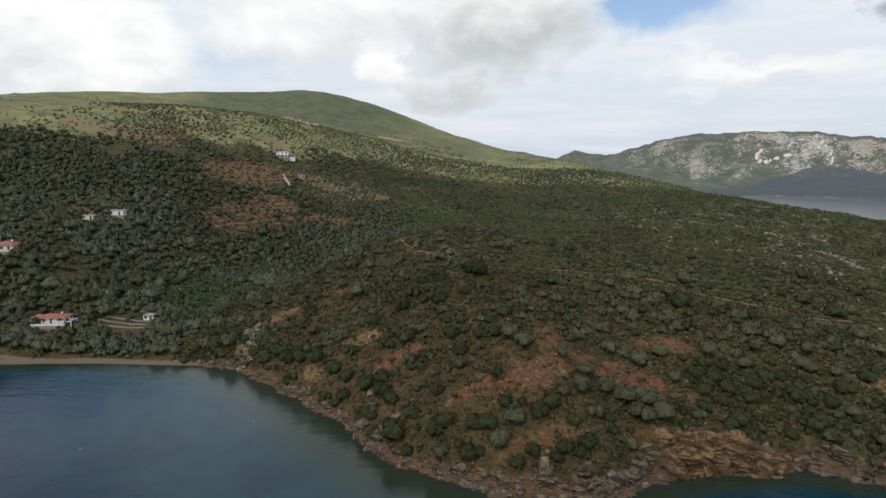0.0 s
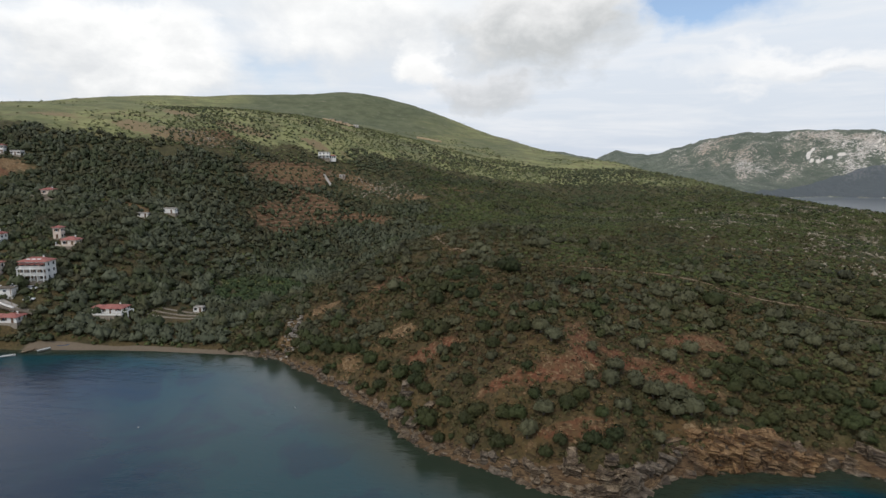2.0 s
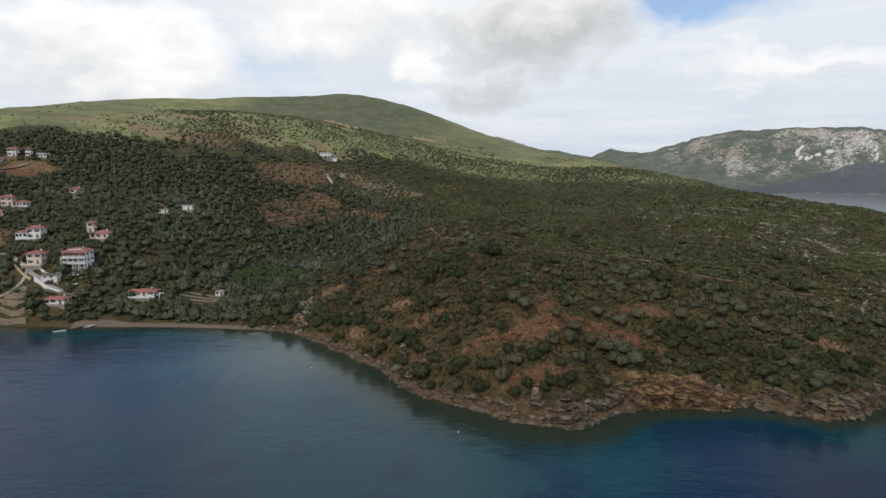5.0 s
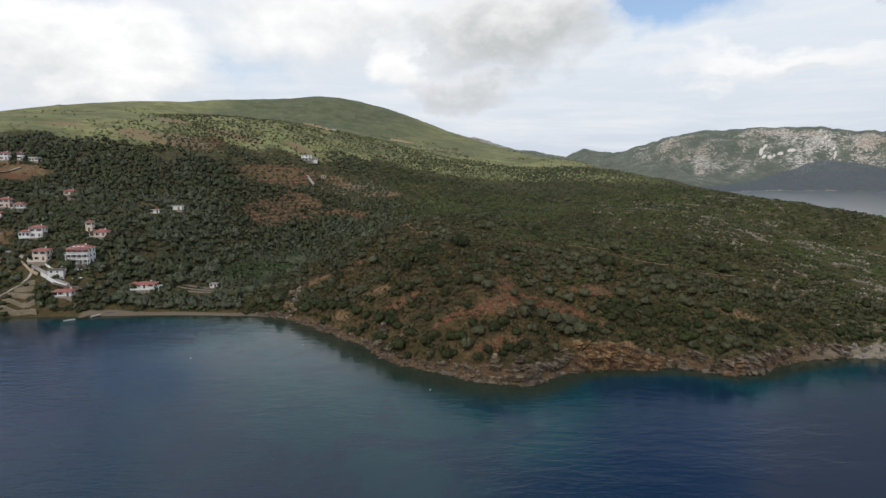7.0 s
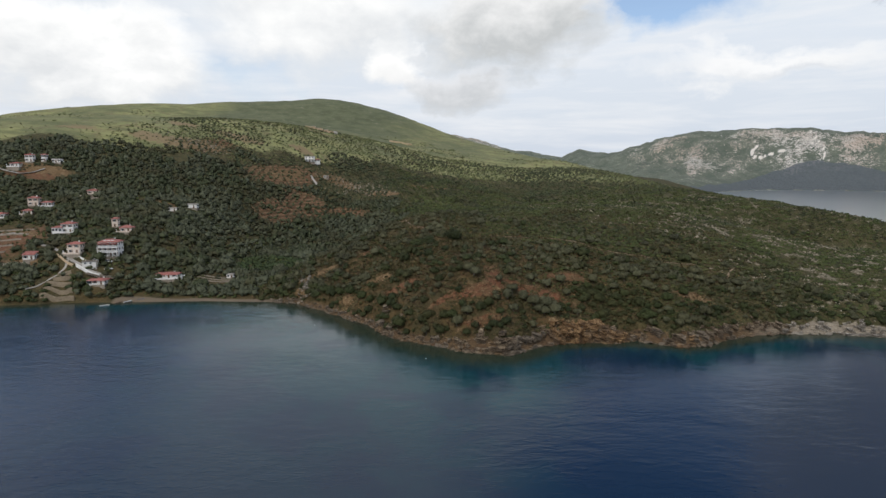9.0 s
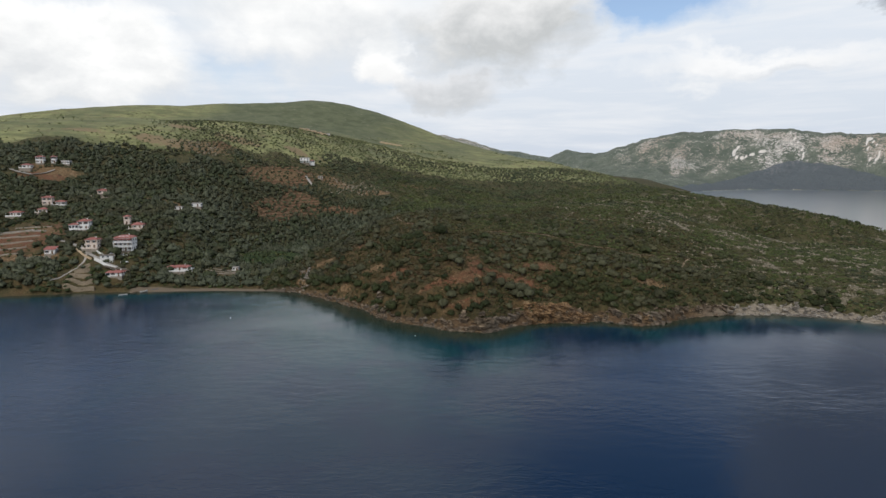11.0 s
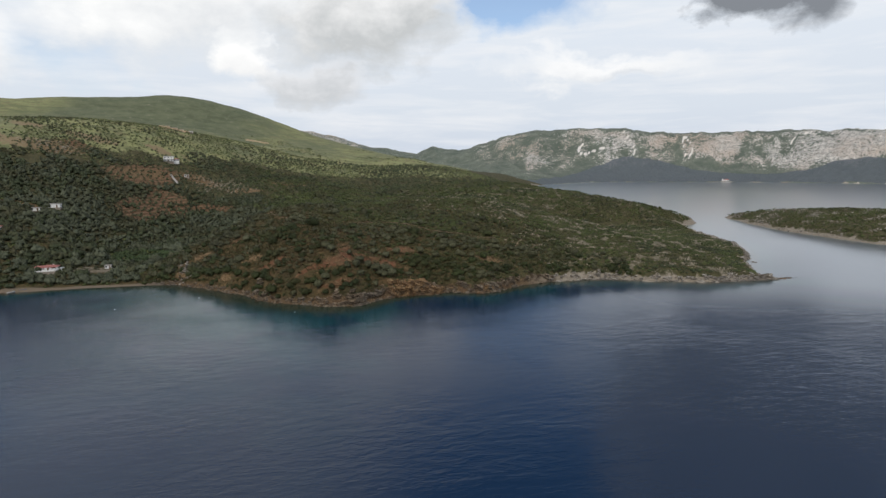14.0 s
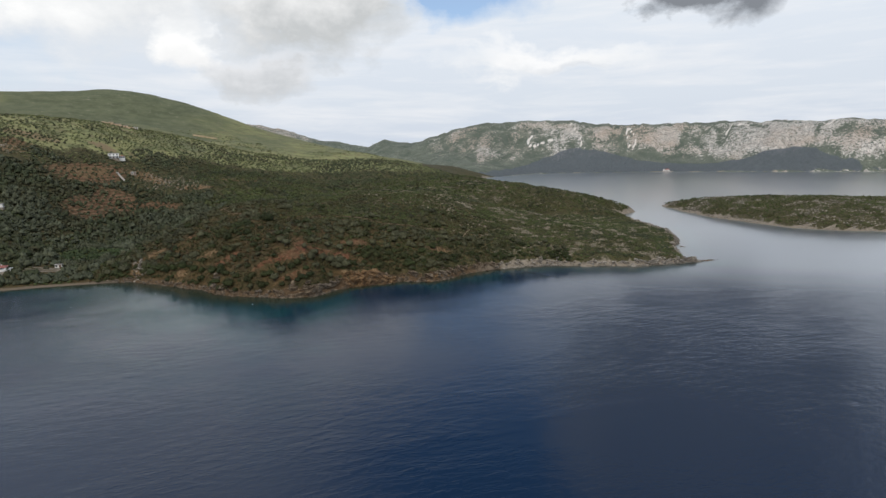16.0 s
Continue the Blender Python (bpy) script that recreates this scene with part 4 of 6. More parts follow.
house(-188, 319, 4, 12, 5.5, 1, "small white flat-roofed hut in the trees", bays=3, roof="flat", chimney=False, shutters=False)
house(-195, 304, 4, 9.5, 3.5, 1, "low white outbuilding in the trees", bays=2, roof="flat", chimney=False, sh=2.2, shutters=False)
house(-122, 225, 3, 5.5, 4, 1, "small white shed beside a field", bays=2, roof="flat", chimney=False, sh=1.9, shutters=False)
house(-148, 514, 8, 14, 9, 2, "unfinished white house with flat roof on the slope", bays=4, roof="flat", balconies=1, annex=(10.5, 1.5, 7.5, 6, 2.3), group="houses of the hillside", shutters=False)
house(-127, 497, 8, 7, 5, 1, "pale stone hut on the slope", wall=CONCRETE, bays=2, roof="flat", group="houses of the hillside", sh=2.4, shutters=False)
house(-152, 664, 4, 7, 6, 1, "small white house high on the hill", bays=2, roof="flat", group="houses of the hillside", shutters=False)
house(-163, 660, 4, 7, 6, 1, "ochre ruined hut high on the hill", wall=OCHRE, bays=1, roof="flat", group="houses of the hillside", shutters=False)
house(-172, 662, 4, 9, 6, 1, "ochre ruined hut high on the hill", wall=OCHRE, bays=1, roof="flat", group="houses of the hillside", shutters=False)
house(-181, 664, 4, 7, 6, 1, "ochre ruined hut high on the hill", wall=OCHRE, bays=1, roof="flat", group="houses of the hillside", shutters=False)


# ---------------------------------------------------------------- roads, walls, jetty, boats
def ribbon(name, line, width, thick, mat, lift=0.05, step=1.5):
    """A strip laid over the ground along a line."""
    pts = []
    for (ax, ay), (bx, by) in zip(line, line[1:]):
        n = max(1, int(math.hypot(bx - ax, by - ay) / step))
        pts += [(ax + (bx - ax) * k / n, ay + (by - ay) * k / n) for k in range(n)]
    pts.append(line[-1])
    for _ in range(3):
        pts = [pts[0]] + [((a[0] + 2 * b[0] + c[0]) / 4, (a[1] + 2 * b[1] + c[1]) / 4) for a, b, c in zip(pts, pts[1:], pts[2:])] + [pts[-1]]
    p = np.array(pts)
    t = np.gradient(p, axis=0)
    t /= np.linalg.norm(t, axis=1)[:, None]
    side = np.stack([-t[:, 1], t[:, 0]], -1) * width / 2
    verts = []
    zs = [ground_height(q[:, 0], q[:, 1])[0] for q in (p - side, p, p + side)]
    z = np.maximum(np.maximum(zs[0], zs[1]), zs[2]) + lift
    for s in (-1, 1):
        for dz in (0.0, -thick):
            q = p + s * side
            verts.append(np.stack([q[:, 0], q[:, 1], z + dz], -1))
    n = len(p)
    v = np.concatenate(verts)
    i = np.arange(n - 1)
    a, b, c, e = 0, n, 2 * n, 3 * n      # left top, left low, right top, right low
    quad = lambda u, w: np.stack([u + i, u + i + 1, w + i + 1, w + i], -1)  # noqa: E731
    f = np.concatenate([quad(c, a), quad(a, b), quad(e, c), quad(b, e)])
    f = np.concatenate([f, [[a, c, e, b], [a + n - 1, b + n - 1, e + n - 1, c + n - 1]]])
    return mesh_object(name, v, f, mat)


tagged(ribbon("road", [(-236, 224), (-224, 219), (-214, 212), (-207, 207), (-199, 203), (-190, 199), (-180, 197)], 2.1, 0.5, CONCRETE), "pale concrete village lane", "road", kind="structure")
tagged(ribbon("road", [(-206, 205.5), (-203.5, 200), (-205.5, 195), (-207.5, 189), (-210, 185), (-214, 182)], 1.3, 0.5, CONCRETE), "narrow pale lane down to the sea", "road", kind="structure")
tagged(ribbon("path", [(-141, 488), (-137, 482), (-131, 475)], 2.4, 0.3, CONCRETE), "pale track on the hillside", "path", kind="structure")
tagged(ribbon("path", [(132, 154), (138, 158), (141, 164), (146, 169)], 0.9, 0.2, plain("pale_dust", (0.15, 0.105, 0.065), (0.27, 0.205, 0.14), 1.2)), "pale dusty footpath through scrub", "path", kind="structure")
TRAIL = [(-19, 247), (-17, 234), (-12, 223), (-3, 215), (8, 206.5), (20, 204), (32, 198), (48, 193), (62, 187), (74, 181), (92, 174), (106, 168), (117, 166.5), (126, 167)]
tagged(ribbon("path", TRAIL, 0.8, 0.2, bpy.data.materials["pale_dust"]), "narrow dusty trail across the headland", "path", kind="structure")
tagged(ribbon("road", [(-350, 338), (-330, 334), (-322, 338), (-318, 345)], 3.0, 0.4, CONCRETE), "pale lane to the upper houses", "road", kind="structure")
tagged(ribbon("road", [(-300, 248), (-288, 246), (-272, 248), (-262, 245)], 3.0, 0.4, CONCRETE), "pale lane on the terraces", "road", kind="structure")


def garden_wall(line, width, h, mat, label):
    ob = ribbon("garden_wall", line, width, h + 1.2, mat, lift=h, step=1.2)
    return tagged(ob, label, "wall", "garden walls")


garden_wall([(-213, 214.5), (-206, 210.2), (-198, 206.0), (-189, 202.0)], 0.35, 0.9, PLASTER, "white plastered garden wall along the lane")
garden_wall([(-198, 200.5), (-190, 197.0), (-182, 195.5)], 0.35, 1.8, PLASTER, "tall white retaining wall below the house")
garden_wall([(-214, 208.5), (-207, 204.0), (-200, 201.0)], 0.35, 1.2, OCHRE, "ochre retaining wall below the pink house")
garden_wall([(-268, 308), (-258, 306), (-248, 307)], 0.6, 1.6, STONE, "dry stone terrace wall under a house")
garden_wall([(-160, 203.0), (-150, 202.8), (-140, 204.0)], 0.5, 0.9, STONE, "low stone wall before the beach house")
garden_wall([(-246, 203), (-236, 203.5), (-226, 203)], 0.5, 1.3, STONE, "stone terrace wall by the cottage")
garden_wall([(-190, 657), (-172, 657.5), (-152, 659)], 0.6, 2.2, OCHRE, "tan stone terrace wall high on the hill")
garden_wall([(-104, 868), (-86, 868), (-66, 871)], 0.8, 2.0, OCHRE, "pale tan terrace wall near the hilltop")
for k, (y, left, right) in enumerate(((180.2, -204.5, -187.5), (183.2, -204.5, -190.0), (186.4, -204.2, -192.5), (189.8, -203.6, -195.0), (193.2, -203.4, -197.0))):
    garden_wall([(left, y), ((left + right) / 2, y + 0.5), (right, y + 1.6)], 0.7, 1.9, SEA_WALL, "tall tan stone wall of a stepped sea terrace")
for k in range(6):
    garden_wall([(-304 + 4 * k, 207 + k * 9), (-280 + 2 * k, 208 + k * 9), (-250 - 1.5 * k, 209 + k * 8.4)], 0.5, 0.8, STONE, "dry stone field terrace wall")
for k in range(3):
    garden_wall([(-138, 212 + k * 4), (-128, 213 + k * 4), (-114, 214 + k * 4)], 0.4, 0.5, STONE, "low stone wall of a terraced plot")


def jetty(x, y, yaw, length, width):
    root = tagged(new("jetty"), "small wooden jetty at the beach", "jetty")
    root.matrix_basis = pose(x, y, 0.55, 0, 0, yaw)
    n = int(length / 0.35)
    for k in range(n):
        part("plank", box_bm(-width / 2, width / 2, -k * 0.35 - 0.32, -k * 0.35, -0.06, 0.0), WOOD, root)
    for k in range(4):
        for s in (-1, 1):
            yy = -length * (k + 0.3) / 4
            part("post", box_bm(s * width / 2 - 0.09, s * width / 2 + 0.09, yy - 0.09, yy + 0.09, -2.2, 0.25, bevel=0.03), WOOD, root)
    return root


def boat(x, y, z, yaw, length, mat, label):
    root = tagged(new("rowing_boat"), label, "boat", "boats of the beach")
    root.matrix_basis = pose(x, y, z, 0, 0, yaw)
    bm = bmesh.new()
    n, rings = 9, []
    for k in range(n):
        f = k / (n - 1)
        half = 0.85 * math.sin(math.pi * (0.12 + 0.83 * f) ** 0.8) ** 0.7 * length / 5 + 0.02
        yy, keel, top = (f - 0.5) * length, -0.35 + 0.25 * abs(f - 0.4), 0.32 + 0.25 * f * f
        rings.append([bm.verts.new(p) for p in ((-half, yy, top), (-half * 0.75, yy, 0.0), (0, yy, keel), (half * 0.75, yy, 0.0), (half, yy, top), (half * 0.85, yy, top), (0, yy, keel + 0.2), (-half * 0.85, yy, top))])
    for r, s in zip(rings, rings[1:]):
        for i in range(8):
            bm.faces.new((r[i], r[(i + 1) % 8], s[(i + 1) % 8], s[i]))
    bm.faces.new(rings[0][::-1])
    bm.faces.new(rings[-1])
    part("hull", bm, mat, root)
    for f in (-0.15, 0.2):
        part("thwart", box_bm(-0.62 * length / 5, 0.62 * length / 5, f * length - 0.12, f * length + 0.12, 0.15, 0.2), WOOD, root)
    return root


jetty(-163, 184, -18, 6.5, 1.5)
boat(-167, 174.5, 0.12, -62, 4.6, HULL, "white rowing boat afloat by the beach")
boat(-159, 181.5, 0.45, -35, 4.2, HULL, "white rowing boat drawn up on sand")
boat(-155, 186, 0.75, -80, 4.2, PAINT_BLUE, "blue rowing boat lying on the beach")


def buoy(x, y, size=0.7):
    """A small round mooring float with a ring on top."""
    root = tagged(new("mooring_buoy"), "small white mooring buoy afloat near the rocks", "buoy")
    root.matrix_basis = pose(x, y, 0.1) @ Matrix.Diagonal((size, size, size, 1))
    bm = bmesh.new()
    bmesh.ops.create_uvsphere(bm, u_segments=14, v_segments=8, radius=0.32, matrix=Matrix.Diagonal((1, 1, 0.85, 1)))
    part("float", bm, HULL, root)
    bm = bmesh.new()
    bmesh.ops.create_cone(bm, segments=8, radius1=0.06, radius2=0.05, depth=0.16, cap_ends=True, matrix=Matrix.Translation((0, 0, 0.32)))
    part("ring", bm, PAINT_BLUE, root, "dark mooring ring")
    return root


buoy(1.5, 100.3)
buoy(-88.0, 127.3, 0.5)
buoy(-51.0, 143.1, 0.5)


def far_chapel(x, y):
    """The white waterside buildings across the bay."""
    root = tagged(new("waterside_house"), "white waterside house across the bay", "house", "houses across the bay")
    root.matrix_basis = pose(x, y, 2.0, 0, 0, -40) @ Matrix.Diagonal((0.55, 0.55, 0.7, 1))
    part("wall", box_bm(-14, 14, -7, 7, -4, 7, bevel=0.1), PLASTER, root)
    part("roof", hip_roof(28, 14, 7.2, 4.0, 0.8), TILES, root, "red tile roof")
    part("tower", box_bm(-22, -15, -4, 4, -4, 11, bevel=0.1), PLASTER, root)
    part("terrace", box_bm(-30, 32, -16, -9, -4, 1.5, bevel=0.1), CONCRETE, root)
    for k in range(6):
        window(root, -11 + 4.4 * k, -7, 2.5, 1.6, 2.2, 0, False)
    return root


far_chapel(1262, 1342)

# ---------------------------------------------------------------- cars, pole, pergola, garage of the village
TYRE = plain("black_rubber", (0.012, 0.012, 0.012), (0.03, 0.03, 0.03), 4, 0.8, 0.1)
CAR_PAINT = plain("white_car_paint", (0.62, 0.63, 0.64), (0.74, 0.74, 0.74), 0.5, 0.25, 0.0)


def car(x, y, yaw, label):
    root = tagged(new("car"), label, "car", "parked cars")
    root.matrix_basis = pose(x, y, height_at(x, y) + 0.1, 0, 0, yaw)
    bm = box_bm(-2.05, 2.05, -0.84, 0.84, 0.28, 0.85, bevel=0.14)
    body = part("body", bm, CAR_PAINT, root)
    bm = bmesh.new()
    low = [bm.verts.new(p) for p in ((-1.75, -0.78, 0.84), (1.0, -0.78, 0.84), (1.0, 0.78, 0.84), (-1.75, 0.78, 0.84))]
    top = [bm.verts.new(p) for p in ((-1.35, -0.62, 1.40), (0.35, -0.62, 1.40), (0.35, 0.62, 1.40), (-1.35, 0.62, 1.40))]
    for i in range(4):
        bm.faces.new((low[i], low[(i + 1) % 4], top[(i + 1) % 4], top[i]))
    bm.faces.new(low[::-1])
    bm.faces.new(top)
    part("cabin", bm, GLASS, root, "dark glazed cabin")
    part("roof", box_bm(-1.38, 0.38, -0.64, 0.64, 1.37, 1.45, bevel=0.03), CAR_PAINT, root)
    for sx in (-1.25, 1.30):
        for sy in (-0.80, 0.80):
            bm = bmesh.new()
            bmesh.ops.create_cone(bm, segments=14, radius1=0.31, radius2=0.31, depth=0.2, cap_ends=True, matrix=Matrix.Translation((sx, sy, 0.31)) @ Matrix.Rotation(math.pi / 2, 4, "X"))
            part("wheel", bm, TYRE, root)
    for sy in (-0.6, 0.6):
        part("headlight", box_bm(2.0, 2.07, sy - 0.16, sy + 0.16, 0.58, 0.72, bevel=0.02), FRAME, root)
    return root


car(-180.5, 201.5, 20, "white parked car among the trees")
car(-190.5, 206.2, -25, "white parked car beside the garden wall")
car(-184.0, 207.6, 5, "white parked car below the big house")


def utility_pole(x, y):
    root = tagged(new("utility_pole"), "weathered wooden utility pole beside the lane", "utility pole")
    root.matrix_basis = pose(x, y, height_at(x, y))
    bm = bmesh.new()
    bmesh.ops.create_cone(bm, segments=10, radius1=0.16, radius2=0.11, depth=9.0, cap_ends=True, matrix=Matrix.Translation((0, 0, 4.0)))
    part("pole", bm, WOOD, root)
    part("crossarm", box_bm(-0.9, 0.9, -0.06, 0.06, 7.7, 7.85), WOOD, root)
    for k in (-0.75, 0.0, 0.75):
        part("insulator", box_bm(k - 0.06, k + 0.06, -0.05, 0.05, 7.85, 8.05, bevel=0.02), FRAME, root)
    return root


utility_pole(-183.5, 196.5)


def pergola(x, y, yaw, w, d, h):
    root = tagged(new("pergola"), "white pergola frame over a house terrace", "pergola")
    root.matrix_basis = pose(x, y, height_at(x, y), 0, 0, yaw)
    for sx in (-1, 0, 1):
        for sy in (-1, 1):
            part("post", box_bm(sx * w / 2 - 0.14, sx * w / 2 + 0.14, sy * d / 2 - 0.14, sy * d / 2 + 0.14, -1.6, h, bevel=0.03), FRAME, root)
    for sy in (-1, 1):
        part("beam", box_bm(-w / 2 - 0.3, w / 2 + 0.3, sy * d / 2 - 0.16, sy * d / 2 + 0.16, h, h + 0.28, bevel=0.03), FRAME, root)
    for k in range(7):
        bx = -w / 2 + w * k / 6
        part("rafter", box_bm(bx - 0.09, bx + 0.09, -d / 2 - 0.4, d / 2 + 0.4, h + 0.283, h + 0.45), FRAME, root)
    part("floor_slab", box_bm(-w / 2 - 0.4, w / 2 + 0.4, -d / 2 - 0.4, d / 2 + 0.4, -1.5, 0.35, bevel=0.03), TILES, root, "red tiled terrace floor")
    return root


pergola(-144.0, 206.9, 6, 4.6, 4.2, 2.5)


def garage(x, y, yaw, w, d, h):
    root = tagged(new("garage"), "white flat-roofed garage with a dark shade roof", "garage")
    root.matrix_basis = pose(x, y, height_at(x, y), 0, 0, yaw)
    part("wall", box_bm(-w / 2, w / 2, -d / 2, d / 2, -3, h, bevel=0.05), PLASTER, root)
    part("roof", box_bm(-w / 2 - 0.5, w / 2 + 0.3, -d / 2 - 0.4, d / 2 + 0.3, h + 0.003, h + 0.2, bevel=0.04), SEA_STONE, root, "dark shade roof")
    for k in (-0.25, 0.12):
        window(root, w * k, -d / 2, h - 1.2, 1.0, 0.8, 0, False)
    return root


garage(-191.0, 202.4, 14, 7.0, 4.6, 2.6)
tagged(ribbon("pavement", [(-189, 196.5), (-182, 195.8), (-174, 196.5)], 4.0, 0.5, SEA_STONE), "grey paved yard by the shore house", "yard", kind="structure")

# ---------------------------------------------------------------- rocks of the shore
rng = np.random.default_rng(7)


def rock_shape(seed, flat=0.6):
    """An angular boulder, about 2 across: the hull of scattered points."""
    r = np.random.default_rng(seed)
    bm = bmesh.new()
    p = r.normal(size=(15, 3))
    p /= np.linalg.norm(p, axis=1)[:, None]
    p *= r.uniform(0.75, 1.1, (15, 1)) * (1.0, 0.8, flat)
    for q in p:
        bm.verts.new(q)
    bmesh.ops.convex_hull(bm, input=bm.verts)
    loose = [v for v in bm.verts if not v.link_faces]
    bmesh.ops.delete(bm, geom=loose, context="VERTS")
    bmesh.ops.triangulate(bm, faces=bm.faces)
    return bm


def soup(bm):
    t = np.array([[tuple(v.co) for v in f.verts] for f in bm.faces])
    bm.free()
    return t


ROCKS = [soup(rock_shape(40 + k, (0.6, 0.5, 0.35, 0.28)[k % 4])) for k in range(12)]


def block_shape(seed):
    """A broken block of bedded rock, about 2 across: four uneven beds, each set back or out from the next."""
    r = np.random.default_rng(seed)
    quads = ((0, 1, 2, 3), (7, 6, 5, 4), (0, 4, 5, 1), (1, 5, 6, 2), (2, 6, 7, 3), (3, 7, 4, 0))
    out, z = [], -0.9
    for k in range(4):
        t = r.uniform(0.25, 0.6)
        w, d, cx, cy = r.uniform(0.65, 1.1), r.uniform(0.6, 1.0), r.uniform(-0.15, 0.15), r.uniform(-0.15, 0.15)
        c = np.array([(x * w + cx, y * d + cy, zz) for zz in (z + t, z) for x, y in ((-1, -1), (1, -1), (1, 1), (-1, 1))])
        c += r.normal(0, 0.07, c.shape)
        for q in quads:
            out += [c[[q[0], q[1], q[2]]], c[[q[0], q[2], q[3]]]]
        z += t * 0.96
    return np.array(out)


BLOCKS = [block_shape(80 + k) for k in range(8)]


def turned(n, r, tilt=0.35):
    """Random turns: about the upright, then a tilt."""
    a, b, c = r.uniform(0, 2 * np.pi, n), r.normal(0, tilt, n), r.normal(0, tilt, n)
    m = np.zeros((n, 3, 3))
    ca, sa = np.cos(a), np.sin(a)
    m[:, 0, 0], m[:, 0, 1], m[:, 1, 0], m[:, 1, 1], m[:, 2, 2] = ca, -sa, sa, ca, 1
    t = np.zeros((n, 3, 3))
    t[:] = np.eye(3)
    t[:, 0, 2], t[:, 2, 0] = np.sin(b), -np.sin(b)
    t[:, 1, 2], t[:, 2, 1] = np.sin(c), -np.sin(c)
    return t @ m


def bedded(n, r):
    """Turns that share one strike and dip, as broken beds do."""
    a, b, c = r.normal(-0.25, 0.22, n), r.normal(0.30, 0.12, n), r.normal(-0.35, 0.15, n)
    m = np.zeros((n, 3, 3))
    m[:, 0, 0], m[:, 0, 1], m[:, 1, 0], m[:, 1, 1], m[:, 2, 2] = np.cos(a), -np.sin(a), np.sin(a), np.cos(a), 1
    t = np.zeros((n, 3, 3))
    t[:] = np.eye(3)
    t[:, 0, 2], t[:, 2, 0] = np.sin(b), -np.sin(b)
    t[:, 1, 2], t[:, 2, 1] = np.sin(c), -np.sin(c)
    return m @ t


def scatter(shapes, which, pos, size, turn):
    """All the triangles of many placed shapes."""
    out = []
    for k, s in enumerate(shapes):
        i = np.nonzero(which == k)[0]
        if len(i) == 0:
            continue
        v = np.einsum("nij,tkj->ntki", turn[i] * size[i][:, None, :], s[..., :3]) + pos[i][:, None, None, :]
        if s.shape[-1] == 6:
            v = np.concatenate([v, np.einsum("nij,tkj->ntki", turn[i], s[..., 3:])], -1)
        out.append(v.reshape(-1, s.shape[-1]))
    v = np.concatenate(out)
    return v, np.arange(len(v)).reshape(-1, 3)


def per_corner(shapes, which, values):
    """One value a placed shape, spread over its corners in the order that scatter() lays them."""
    return np.concatenate([np.repeat(values[which == k], shapes[k].shape[0] * 3) for k in range(len(shapes)) if (which == k).any()])


def along(line, step):
    pts = []
    for (ax, ay), (bx, by) in zip(line, line[1:]):
        n = max(1, int(math.hypot(bx - ax, by - ay) / step))
        pts += [(ax + (bx - ax) * k / n, ay + (by - ay) * k / n, by - ay, ax - bx) for k in range(n)]
    p = np.array(pts, float)
    p[:, 2:] /= np.linalg.norm(p[:, 2:], axis=1)[:, None]
    return p


